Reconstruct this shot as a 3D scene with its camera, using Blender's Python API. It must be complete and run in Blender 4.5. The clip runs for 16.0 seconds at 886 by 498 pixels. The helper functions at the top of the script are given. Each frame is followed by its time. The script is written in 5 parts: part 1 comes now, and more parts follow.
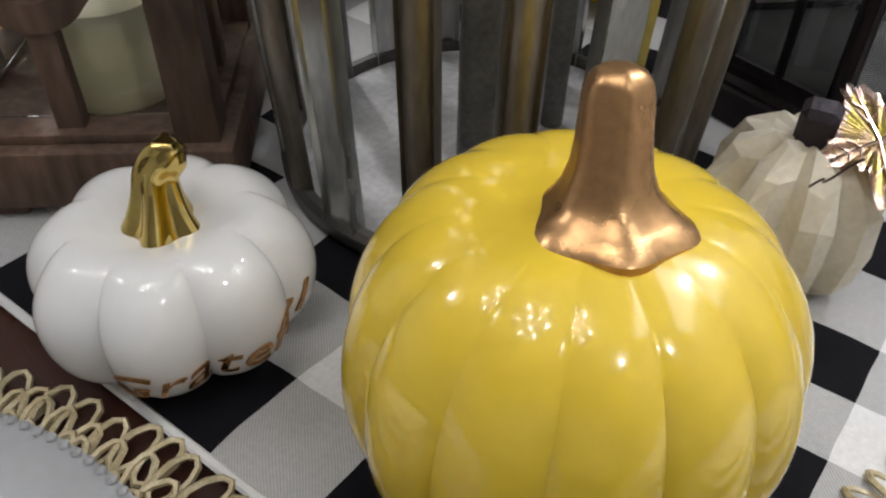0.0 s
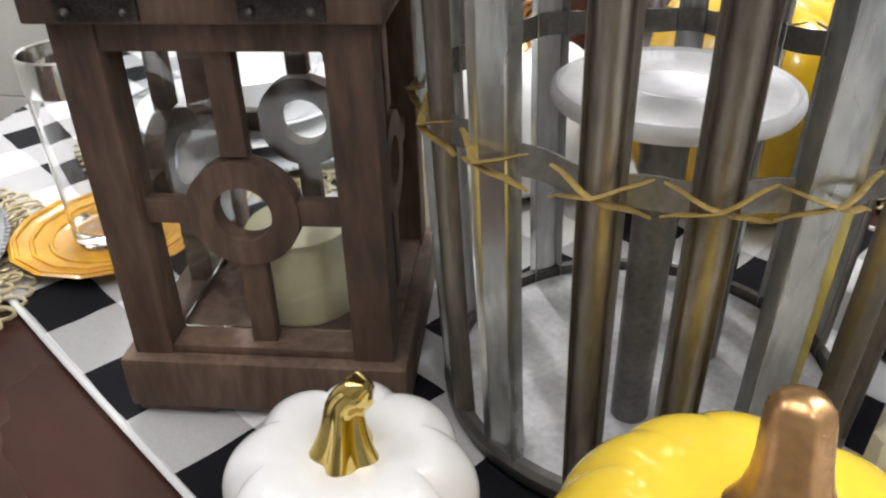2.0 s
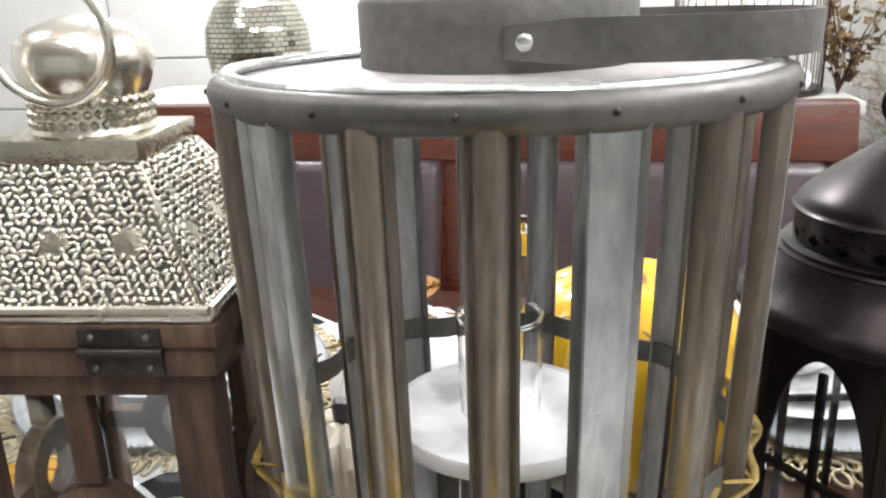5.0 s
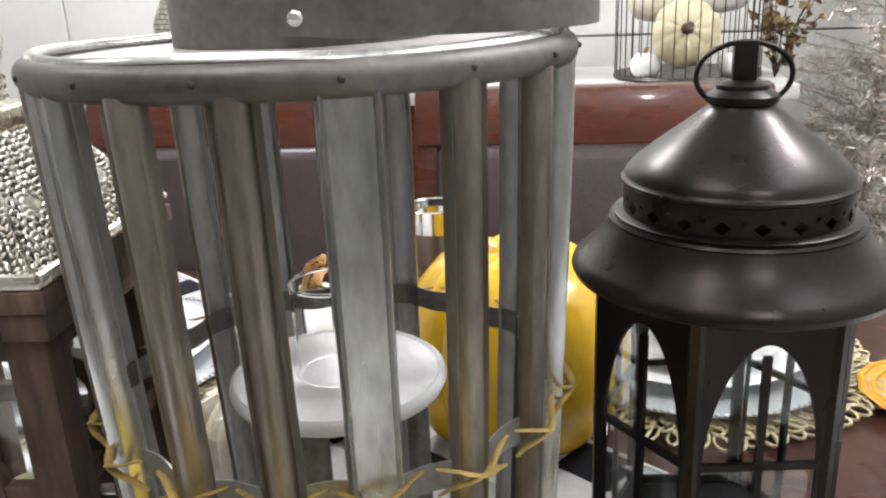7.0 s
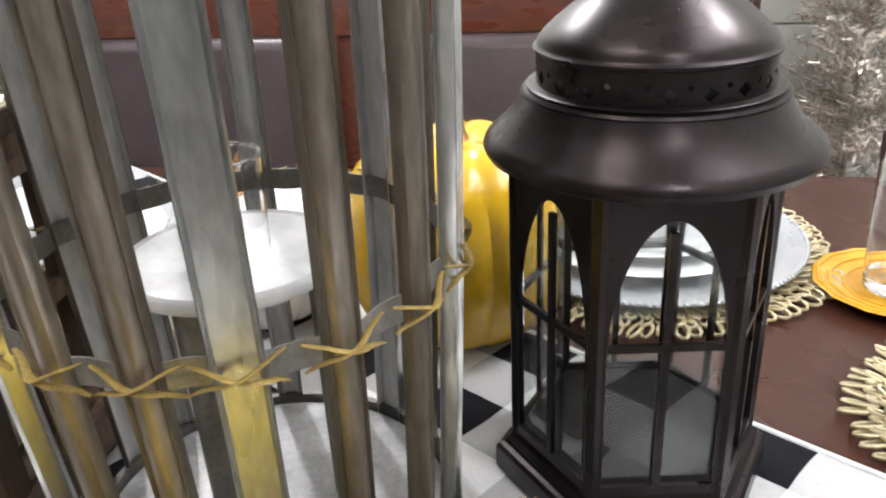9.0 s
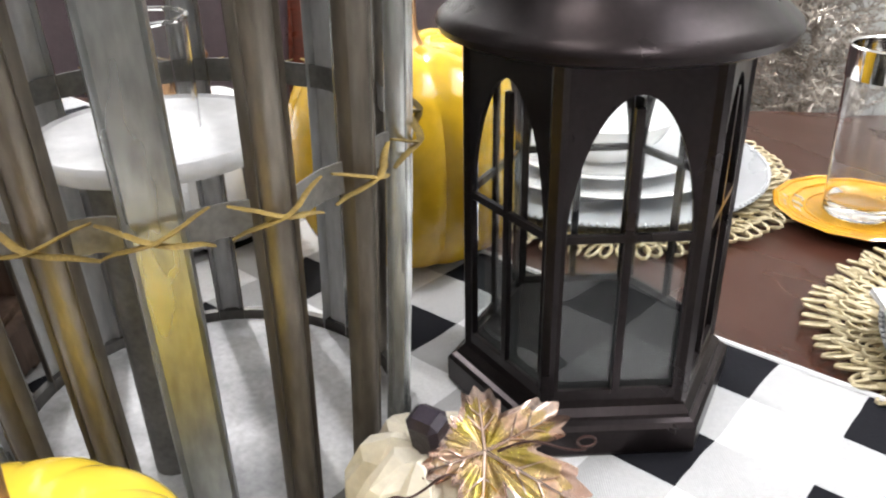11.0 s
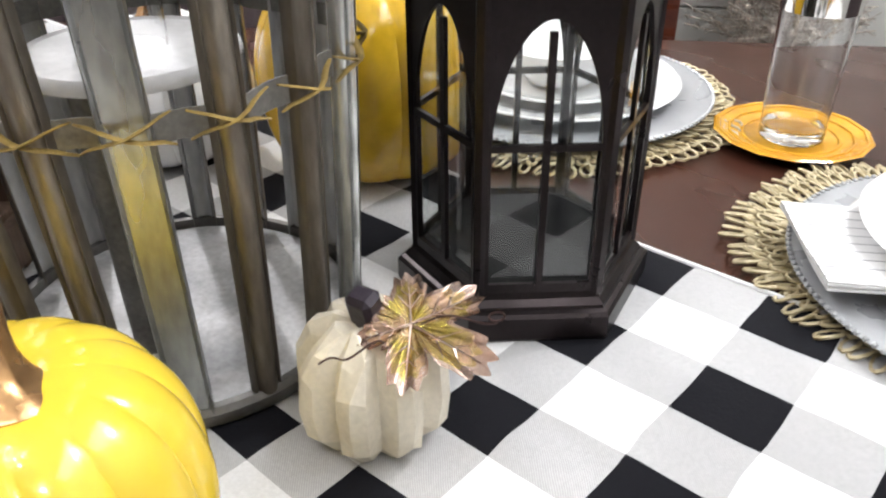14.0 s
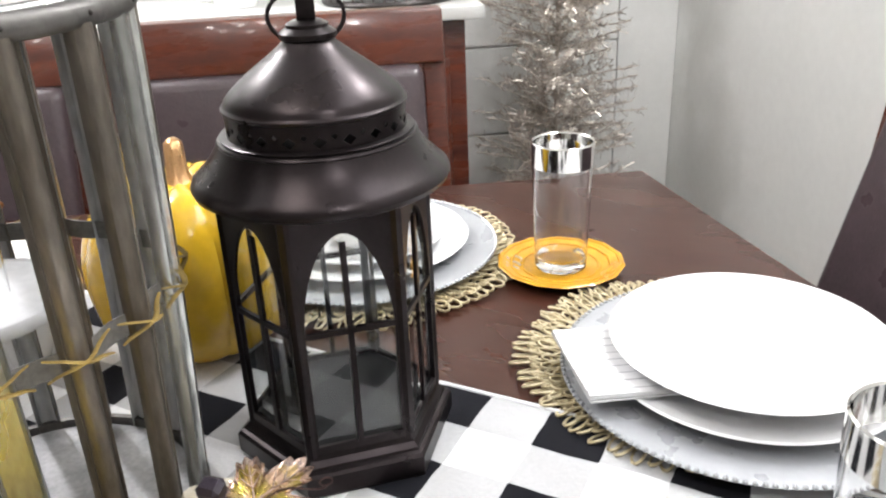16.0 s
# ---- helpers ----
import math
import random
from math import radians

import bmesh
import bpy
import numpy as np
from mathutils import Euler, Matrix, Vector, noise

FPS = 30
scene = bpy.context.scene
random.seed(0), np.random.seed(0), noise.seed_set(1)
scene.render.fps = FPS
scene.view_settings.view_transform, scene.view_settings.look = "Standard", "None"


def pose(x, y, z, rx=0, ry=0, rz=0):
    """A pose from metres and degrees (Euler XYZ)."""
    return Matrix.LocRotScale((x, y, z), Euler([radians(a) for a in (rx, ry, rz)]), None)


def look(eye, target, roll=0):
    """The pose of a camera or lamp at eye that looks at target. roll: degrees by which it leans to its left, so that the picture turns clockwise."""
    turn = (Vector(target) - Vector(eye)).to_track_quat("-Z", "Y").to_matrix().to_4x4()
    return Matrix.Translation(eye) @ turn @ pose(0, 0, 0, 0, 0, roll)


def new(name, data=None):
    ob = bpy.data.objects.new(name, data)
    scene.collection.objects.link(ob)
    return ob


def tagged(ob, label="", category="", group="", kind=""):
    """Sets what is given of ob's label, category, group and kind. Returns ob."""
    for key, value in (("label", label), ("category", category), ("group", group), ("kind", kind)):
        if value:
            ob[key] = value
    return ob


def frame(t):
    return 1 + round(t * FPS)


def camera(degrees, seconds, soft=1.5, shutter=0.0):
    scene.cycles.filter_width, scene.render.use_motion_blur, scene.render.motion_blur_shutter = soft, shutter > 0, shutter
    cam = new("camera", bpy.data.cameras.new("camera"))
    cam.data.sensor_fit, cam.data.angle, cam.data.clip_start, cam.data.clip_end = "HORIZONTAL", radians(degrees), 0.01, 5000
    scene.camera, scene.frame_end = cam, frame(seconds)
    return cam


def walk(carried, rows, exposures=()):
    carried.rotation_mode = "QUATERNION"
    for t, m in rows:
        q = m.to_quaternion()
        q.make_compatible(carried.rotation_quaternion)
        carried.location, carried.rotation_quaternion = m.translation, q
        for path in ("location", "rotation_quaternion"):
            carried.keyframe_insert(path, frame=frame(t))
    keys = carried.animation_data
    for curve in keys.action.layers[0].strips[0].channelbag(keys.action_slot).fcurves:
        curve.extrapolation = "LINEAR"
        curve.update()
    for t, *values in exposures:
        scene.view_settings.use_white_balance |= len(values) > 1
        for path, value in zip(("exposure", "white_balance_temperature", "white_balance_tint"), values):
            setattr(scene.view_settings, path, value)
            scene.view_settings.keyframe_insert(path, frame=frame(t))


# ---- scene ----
cam = camera(57.5, 16.0, soft=2.2)
PATH = [
    (0, (-0.0124, -0.6437, 0.2916), (-0.2369, -0.3438, -0.0395), 0.94),
    (0.5, (0.0012, -0.6479, 0.3196), (-0.2562, -0.3437, 0.0176), 0.20),
    (1, (0.0124, -0.6490, 0.3379), (-0.2722, -0.3527, 0.0529), -1.10),
    (1.5, (-0.0139, -0.6537, 0.3359), (-0.3171, -0.3644, 0.0632), -2.10),
    (2, (-0.0315, -0.6550, 0.3451), (-0.3471, -0.3649, 0.0877), -1.77),
    (2.5, (-0.0493, -0.6560, 0.3542), (-0.3752, -0.3639, 0.1123), -1.10),
    (3, (-0.0481, -0.6496, 0.3721), (-0.3867, -0.3554, 0.1512), -1.45),
    (3.5, (-0.0365, -0.6362, 0.3839), (-0.3813, -0.3331, 0.1858), -1.72),
    (4, (-0.0125, -0.6195, 0.3964), (-0.3628, -0.3048, 0.2284), -1.38),
    (4.2, (-0.0054, -0.6169, 0.4072), (-0.3515, -0.2943, 0.2458), -1.08),
    (6.3, (0.0856, -0.5792, 0.4299), (-0.2474, -0.2371, 0.2815), -2.48),
    (6.5, (0.0937, -0.5759, 0.4249), (-0.2391, -0.2342, 0.2747), -2.53),
    (7, (0.1085, -0.5615, 0.4163), (-0.2235, -0.2217, 0.2606), -2.43),
    (7.5, (0.1221, -0.5423, 0.4030), (-0.2106, -0.2093, 0.2345), -3.01),
    (8, (0.1329, -0.5292, 0.3897), (-0.2018, -0.2051, 0.2081), -3.26),
    (8.5, (0.1403, -0.5226, 0.3831), (-0.1896, -0.1987, 0.1928), -2.76),
    (8.7, (0.1408, -0.5142, 0.3908), (-0.1856, -0.1955, 0.1860), -3.21),
    (10.8, (0.1346, -0.4965, 0.3366), (-0.1629, -0.1609, 0.1155), -1.11),
    (11, (0.1343, -0.4971, 0.3329), (-0.1629, -0.1656, 0.1053), -1.22),
    (11.5, (0.1335, -0.4994, 0.3265), (-0.1620, -0.1771, 0.0841), -1.34),
    (12, (0.1338, -0.5026, 0.3214), (-0.1596, -0.1896, 0.0646), -1.26),
    (12.5, (0.1391, -0.5099, 0.3185), (-0.1515, -0.2065, 0.0473), -1.22),
    (13, (0.1519, -0.5161, 0.3243), (-0.1364, -0.2188, 0.0441), -1.08),
    (13.5, (0.1703, -0.5198, 0.3337), (-0.1164, -0.2133, 0.0618), -0.22),
    (14, (0.1991, -0.5239, 0.3466), (-0.0814, -0.2042, 0.0836), -0.48),
    (14.5, (0.2173, -0.5201, 0.3582), (-0.0520, -0.1851, 0.1027), -1.87),
    (15, (0.2207, -0.5237, 0.3790), (-0.0260, -0.1663, 0.1312), -2.58),
    (15.5, (0.2249, -0.5482, 0.4088), (0.0002, -0.1641, 0.1807), -1.59),
    (16, (0.2618, -0.5735, 0.4377), (0.0461, -0.1713, 0.2334), -2.55),
]
walk(cam, [(t, look(eye, target, roll)) for t, eye, target, roll in PATH],
     exposures=[(0, -0.73), (0.5, -0.81), (1, -0.65), (1.5, -0.3), (2.5, 0.12), (3.5, 0.29), (4.2, 0.3), (6.5, -0.06), (8.5, 0.14), (11, 0.2), (12.5, 0.14), (14.5, -0.02), (16, 0.12)])

# ---- world and lights ----
# table top is z = 0, the floor lies FLOOR below it
FLOOR = -0.9
CEIL = 1.55
world = bpy.data.worlds.new("room_air")
scene.world = world
world.use_nodes = True
world.node_tree.nodes["Background"].inputs[0].default_value = (0.9, 0.93, 1.0, 1)
world.node_tree.nodes["Background"].inputs[1].default_value = 0.25
scene.view_settings.exposure = 0.5


def bulb_light(x, y, z, watts, radius=0.022, colour=(0.99, 0.96, 0.93)):
    data = bpy.data.lights.new("chandelier_bulb", "POINT")
    data.energy, data.shadow_soft_size, data.color = watts, radius, colour
    ob = new("chandelier_bulb", data)
    ob.location = (x, y, z)
    return ob


LAMP = (-0.20, -0.68, 1.10)
for k in range(6):
    a = radians(60 * k + 12)
    bulb_light(LAMP[0] + 0.2 * math.cos(a), LAMP[1] + 0.2 * math.sin(a), LAMP[2], 1.7)
for k in range(3):
    a = radians(120 * k + 40)
    bulb_light(LAMP[0] + 0.09 * math.cos(a), LAMP[1] + 0.09 * math.sin(a), LAMP[2] + 0.14, 1.7)
# not the chandelier: four unseen ceiling lamps, added to brighten from the sides
for x, y, watts in ((-1.62, 0.36, 54), (0.35, 0.80, 30), (-1.35, -0.95, 13), (0.85, -0.75, 13)):
    bulb_light(x, y, CEIL - 0.08, watts, 0.05, (0.98, 0.98, 1.0))
# soft area lamp added as fill under the ceiling, no fixture there
ceil_fill = bpy.data.lights.new("ceiling_panel", "AREA")
ceil_fill.shape, ceil_fill.size, ceil_fill.size_y, ceil_fill.energy = "RECTANGLE", 1.2, 0.6, 14
ceil_fill.color = (0.93, 0.96, 1.0)
cl = new("ceiling_panel", ceil_fill)
cl.matrix_world = look((0.5, 0.4, CEIL - 0.06), (0.45, 0.35, 0))

# ---- materials ----


def material(name, colour, rough=0.5, metal=0.0, vary=0.15, scale=20.0, bump=0.0, bump_scale=None, colour2=None, mix_scale=None,
             stretch=(1, 1, 1), coat=0.0, spec=0.5, rough_vary=0.1, contrast=(0.35, 0.65), trans=0.0, ior=1.45):
    """Principled material whose colour drifts between two tones at two scales, with fine relief."""
    m = bpy.data.materials.new(name)
    m.use_nodes = True
    nt = m.node_tree
    bsdf = nt.nodes["Principled BSDF"]
    tc = nt.nodes.new("ShaderNodeTexCoord")
    mp = nt.nodes.new("ShaderNodeMapping")
    mp.inputs["Scale"].default_value = stretch
    nt.links.new(tc.outputs["Object"], mp.inputs["Vector"])
    big = nt.nodes.new("ShaderNodeTexNoise")
    big.inputs["Scale"].default_value = mix_scale or scale
    big.inputs["Detail"].default_value = 4
    fine = nt.nodes.new("ShaderNodeTexNoise")
    fine.inputs["Scale"].default_value = scale * 9
    fine.inputs["Detail"].default_value = 3
    for n in (big, fine):
        nt.links.new(mp.outputs[0], n.inputs["Vector"])
    ramp = nt.nodes.new("ShaderNodeMapRange")
    ramp.inputs[1].default_value, ramp.inputs[2].default_value = contrast
    nt.links.new(big.outputs[0], ramp.inputs[0])
    mix = nt.nodes.new("ShaderNodeMix")
    mix.data_type = "RGBA"
    dark = tuple(c * (1 - vary) for c in colour)
    mix.inputs[6].default_value = (*colour, 1)
    mix.inputs[7].default_value = (*(colour2 or dark), 1)
    nt.links.new(ramp.outputs[0], mix.inputs[0])
    mix2 = nt.nodes.new("ShaderNodeMix")
    mix2.data_type, mix2.blend_type = "RGBA", "MULTIPLY"
    grain = nt.nodes.new("ShaderNodeMapRange")
    grain.inputs[1].default_value, grain.inputs[2].default_value = 0.3, 0.7
    grain.inputs[3].default_value, grain.inputs[4].default_value = 1 - vary, 1.0
    nt.links.new(fine.outputs[0], grain.inputs[0])
    comb = nt.nodes.new("ShaderNodeCombineColor")
    for i in range(3):
        nt.links.new(grain.outputs[0], comb.inputs[i])
    mix2.inputs[0].default_value = 1
    nt.links.new(mix.outputs[2], mix2.inputs[6])
    nt.links.new(comb.outputs[0], mix2.inputs[7])
    nt.links.new(mix2.outputs[2], bsdf.inputs["Base Color"])
    rr = nt.nodes.new("ShaderNodeMapRange")
    rr.inputs[1].default_value, rr.inputs[2].default_value = 0.3, 0.7
    rr.inputs[3].default_value, rr.inputs[4].default_value = max(0.02, rough - rough_vary), min(1, rough + rough_vary)
    nt.links.new(big.outputs[0], rr.inputs[0])
    nt.links.new(rr.outputs[0], bsdf.inputs["Roughness"])
    bsdf.inputs["Metallic"].default_value = metal
    bsdf.inputs["Coat Weight"].default_value = coat
    bsdf.inputs["Coat Roughness"].default_value = 0.06
    bsdf.inputs["Specular IOR Level"].default_value = spec
    bsdf.inputs["Transmission Weight"].default_value = trans
    bsdf.inputs["IOR"].default_value = ior
    if bump:
        bt = nt.nodes.new("ShaderNodeTexNoise")
        bt.inputs["Scale"].default_value = bump_scale or scale * 6
        bt.inputs["Detail"].default_value = 5
        nt.links.new(mp.outputs[0], bt.inputs["Vector"])
        bp = nt.nodes.new("ShaderNodeBump")
        bp.inputs["Strength"].default_value = 0.6
        bp.inputs["Distance"].default_value = bump
        nt.links.new(bt.outputs[0], bp.inputs["Height"])
        nt.links.new(bp.outputs[0], bsdf.inputs["Normal"])
    return m


def glass_material(name, tint=(1, 1, 1), rough=0.0):
    m = bpy.data.materials.new(name)
    m.use_nodes = True
    b = m.node_tree.nodes["Principled BSDF"]
    b.inputs["Base Color"].default_value = (*tint, 1)
    b.inputs["Roughness"].default_value = rough
    b.inputs["Transmission Weight"].default_value = 1
    b.inputs["IOR"].default_value = 1.46
    return m


CELL_X, CELL_Y = 0.0585, 0.0520


def cloth_material():
    """Woven check: black, white and the half-tone squares between them, with fine threads."""
    m = bpy.data.materials.new("checked_cotton")
    m.use_nodes = True
    nt = m.node_tree
    L = nt.links.new
    bsdf = nt.nodes["Principled BSDF"]
    tc = nt.nodes.new("ShaderNodeTexCoord")
    warp = nt.nodes.new("ShaderNodeTexNoise")
    warp.inputs["Scale"].default_value = 14
    L(tc.outputs["Object"], warp.inputs["Vector"])
    off = nt.nodes.new("ShaderNodeVectorMath")
    off.operation = "MULTIPLY_ADD"
    off.inputs[1].default_value = (0.008, 0.008, 0)
    L(warp.outputs["Color"], off.inputs[0])
    L(tc.outputs["Object"], off.inputs[2])
    sub = nt.nodes.new("ShaderNodeVectorMath")
    sub.operation = "SUBTRACT"
    sub.inputs[1].default_value = (0.004, 0.004, 0)
    L(off.outputs[0], sub.inputs[0])
    sep = nt.nodes.new("ShaderNodeSeparateXYZ")
    L(sub.outputs[0], sep.inputs[0])

    def op(kind, a, b=None, c=None):
        n = nt.nodes.new("ShaderNodeMath")
        n.operation = kind
        for i, v in enumerate((a, b, c)):
            if v is None:
                continue
            if isinstance(v, (int, float)):
                n.inputs[i].default_value = v
            else:
                L(v, n.inputs[i])
        return n.outputs[0]

    def drawn(value, start, end, gain):
        """How far the weave is drawn aside between two places along the runner."""
        n = nt.nodes.new("ShaderNodeMapRange")
        n.inputs[1].default_value, n.inputs[2].default_value = start, end
        n.inputs[3].default_value, n.inputs[4].default_value = 0.0, gain
        L(value, n.inputs[0])
        return n.outputs[0]

    px = op("ADD", op("SUBTRACT", sep.outputs[0], drawn(sep.outputs[0], 0.0, -0.2, 0.028)), drawn(sep.outputs[0], -0.4, -0.64, 0.019))
    py = op("SUBTRACT", sep.outputs[1], drawn(sep.outputs[1], -0.312, -0.391, 0.025))
    fx = op("FRACT", op("DIVIDE", px, 2 * CELL_X))
    fy = op("FRACT", op("DIVIDE", op("MULTIPLY", py, -1.0), 2 * CELL_Y))
    bx = op("GREATER_THAN", fx, 0.5)
    by = op("LESS_THAN", fy, 0.5)
    tw = op("PINGPONG", op("MULTIPLY", op("ADD", sep.outputs[0], sep.outputs[1]), 1100.0), 1.0)
    both = op("MULTIPLY", bx, by)
    one = op("ABSOLUTE", op("SUBTRACT", bx, by))
    half = op("MULTIPLY", one, op("MULTIPLY_ADD", tw, 0.22, 0.31))
    dark = op("ADD", both, half)
    mix = nt.nodes.new("ShaderNodeMix")
    mix.data_type = "RGBA"
    mix.inputs[6].default_value = (0.80, 0.80, 0.81, 1)
    mix.inputs[7].default_value = (0.006, 0.006, 0.009, 1)
    L(dark, mix.inputs[0])
    slub = nt.nodes.new("ShaderNodeTexNoise")
    slub.inputs["Scale"].default_value = 420
    L(tc.outputs["Object"], slub.inputs["Vector"])
    g = nt.nodes.new("ShaderNodeMapRange")
    g.inputs[3].default_value, g.inputs[4].default_value = 0.82, 1.08
    L(slub.outputs[0], g.inputs[0])
    sc = nt.nodes.new("ShaderNodeVectorMath")
    sc.operation = "SCALE"
    L(mix.outputs[2], sc.inputs[0])
    L(g.outputs[0], sc.inputs[3])
    L(sc.outputs[0], bsdf.inputs["Base Color"])
    bsdf.inputs["Roughness"].default_value = 0.9
    bsdf.inputs["Specular IOR Level"].default_value = 0.15
    bsdf.inputs["Sheen Weight"].default_value = 0.03
    bp = nt.nodes.new("ShaderNodeBump")
    bp.inputs["Distance"].default_value = 0.0004
    bp.inputs["Strength"].default_value = 0.5
    L(slub.outputs[0], bp.inputs["Height"])
    L(bp.outputs[0], bsdf.inputs["Normal"])
    return m


CLOTH = cloth_material()
TABLE = material("dark_cherry_veneer", (0.056, 0.020, 0.013), 0.28, vary=0.18, scale=3, stretch=(1, 2.5, 1), colour2=(0.042, 0.014, 0.009), coat=0.06, spec=0.35, rough_vary=0.04)
YELLOW = material("glazed_yellow_ceramic", (0.82, 0.585, 0.052), 0.15, vary=0.05, scale=12, coat=0.5, rough_vary=0.03)
OCHRE = material("glazed_ochre_ceramic", (0.77, 0.47, 0.022), 0.22, vary=0.12, scale=10, coat=0.4, rough_vary=0.04)
BRONZE = material("bronze_paint", (0.60, 0.35, 0.165), 0.3, 0.85, vary=0.2, scale=30, bump=0.0004, rough_vary=0.08)
WHITEGLAZE = material("glazed_white_ceramic", (0.86, 0.86, 0.87), 0.1, vary=0.03, scale=10, coat=0.4, rough_vary=0.03)
GOLD = material("gold_plating", (0.66, 0.50, 0.17), 0.07, 1.0, vary=0.1, scale=30, rough_vary=0.05)
COPPERFOIL = material("copper_foil", (0.62, 0.33, 0.14), 0.25, 1.0, vary=0.2, scale=60)
CARVED = material("whitewashed_carved_wood", (0.80, 0.74, 0.62), 0.6, vary=0.12, scale=30, colour2=(0.66, 0.58, 0.44), bump=0.0006, contrast=(0.5, 0.8))
DARKSTEM = material("dark_painted_wood", (0.035, 0.025, 0.04), 0.4, vary=0.3, scale=60, bump=0.0008)
ZINC = material("pale_galvanised_zinc", (0.70, 0.71, 0.69), 0.24, 0.85, vary=0.3, contrast=(0.40, 0.66), scale=22, colour2=(0.32, 0.33, 0.33), mix_scale=16, bump=0.0004, bump_scale=70, stretch=(1, 1, 0.3))
ZINCBROWN = material("weathered_brown_zinc", (0.31, 0.275, 0.235), 0.38, 0.7, vary=0.35, scale=26, colour2=(0.15, 0.128, 0.105), bump=0.0005, bump_scale=90, stretch=(1, 1, 0.22))
ZINCBACK = material("plain_grey_zinc", (0.72, 0.72, 0.72), 0.42, 0.25, vary=0.25, scale=20, bump=0.0004, bump_scale=70, stretch=(1, 1, 0.3))
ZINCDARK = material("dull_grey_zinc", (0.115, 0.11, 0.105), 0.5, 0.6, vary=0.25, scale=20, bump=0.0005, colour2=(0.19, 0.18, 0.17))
ZINCWHITE = material("whitewashed_zinc", (0.84, 0.83, 0.84), 0.5, 0.0, vary=0.1, scale=14, colour2=(0.62, 0.62, 0.63), bump=0.001, bump_scale=60, contrast=(0.45, 0.75))
ZINCLID = material("dusty_pink_grey_zinc", (0.52, 0.49, 0.49), 0.5, 0.1, vary=0.15, scale=16, colour2=(0.40, 0.38, 0.38), bump=0.0008, bump_scale=60)
ZINCFLOOR = material("dappled_zinc_floor", (0.66, 0.655, 0.665), 0.5, 0.1, vary=0.25, scale=24, colour2=(0.40, 0.40, 0.41), bump=0.001, bump_scale=60)
ZINCBAND = material("grey_zinc_band", (0.25, 0.24, 0.225), 0.42, 0.45, vary=0.3, scale=30, bump=0.0005)
RAFFIA = material("yellow_raffia", (0.36, 0.245, 0.06), 0.7, vary=0.35, scale=90, bump=0.0006, colour2=(0.22, 0.15, 0.045))
OLDWOOD = material("weathered_brown_wood", (0.205, 0.128, 0.090), 0.68, vary=0.5, scale=18, stretch=(1, 1, 0.2), colour2=(0.095, 0.058, 0.042), bump=0.0014, bump_scale=110)
IRON = material("dark_iron_hinge", (0.085, 0.075, 0.072), 0.42, 0.75, vary=0.5, scale=80, bump=0.0008)
SILVER = material("pierced_silver_tin", (0.62, 0.59, 0.50), 0.22, 1.0, vary=0.15, scale=60, bump=0.0012, bump_scale=260)
SILVERPLAIN = material("polished_silver_tin", (0.82, 0.79, 0.71), 0.22, 1.0, vary=0.12, scale=40, bump=0.0003)
BLACKFLOOR = material("dark_floor_shade", (0.006, 0.0055, 0.006), 0.4, vary=0.2, scale=30, spec=0.12)
BLACKMETAL = material("oil_rubbed_bronze_metal", (0.029, 0.023, 0.024), 0.31, 0.82, vary=0.15, scale=30, rough_vary=0.05, spec=0.4)
IVORY = material("ivory_wax", (0.72, 0.66, 0.42), 0.5, vary=0.05, scale=14)
GREYPLATE = material("silver_grey_charger", (0.42, 0.43, 0.45), 0.32, 0.25, vary=0.06, scale=20)
CHINA = material("white_china", (0.84, 0.84, 0.85), 0.14, vary=0.02, scale=8, coat=0.3, rough_vary=0.03)
LINEN = material("white_linen_napkin", (0.78, 0.78, 0.79), 0.9, vary=0.06, scale=40, spec=0.15, bump=0.0005, bump_scale=300)
GREYLINE = material("grey_woven_stripe", (0.35, 0.35, 0.38), 0.9, vary=0.1, scale=40, spec=0.15)
ROPE = material("champagne_rope_straw", (0.68, 0.59, 0.40), 0.45, 0.2, vary=0.3, scale=120, colour2=(0.50, 0.41, 0.24), bump=0.0008, bump_scale=400)
AMBER = material("amber_orange_glaze", (0.73, 0.39, 0.030), 0.18, vary=0.12, scale=24, coat=0.3, colour2=(0.61, 0.29, 0.020))
LEAFMETAL = material("enamelled_leaf_metal", (0.66, 0.54, 0.13), 0.24, 0.85, vary=0.25, scale=60, colour2=(0.74, 0.52, 0.38), bump=0.0006, bump_scale=300, mix_scale=70)
LEAFRIM = material("copper_leaf_edge", (0.80, 0.66, 0.60), 0.2, 0.95, vary=0.2, scale=60, colour2=(0.62, 0.40, 0.30))
WIRE = material("rusty_wire", (0.10, 0.055, 0.05), 0.4, 0.7, vary=0.2, scale=60)
GLASS = glass_material("clear_glass")
PANE = glass_material("lantern_pane", (0.93, 0.95, 0.95))
CHROME = material("silver_rim", (0.75, 0.74, 0.72), 0.08, 1.0, vary=0.05, scale=20, rough_vary=0.03)
MAHOGANY = material("red_mahogany", (0.125, 0.030, 0.014), 0.3, vary=0.35, scale=9, stretch=(1, 1, 5), colour2=(0.075, 0.018, 0.010), coat=0.3)
LEATHER = material("dark_brown_leather", (0.062, 0.043, 0.048), 0.36, vary=0.2, scale=16, bump=0.0008, bump_scale=260)
WALLPAINT = material("pale_grey_wall_paint", (0.73, 0.73, 0.705), 0.55, vary=0.04, scale=5, bump=0.0004, bump_scale=160)
WHITEPAINT = material("white_gloss_paint", (0.66, 0.66, 0.64), 0.35, vary=0.04, scale=5)
CREAMSKIN = material("cream_pumpkin_skin", (0.74, 0.66, 0.43), 0.45, vary=0.12, scale=20, bump=0.0006)
TINSEL = material("champagne_tinsel", (0.76, 0.68, 0.60), 0.3, 0.45, vary=0.3, scale=80)
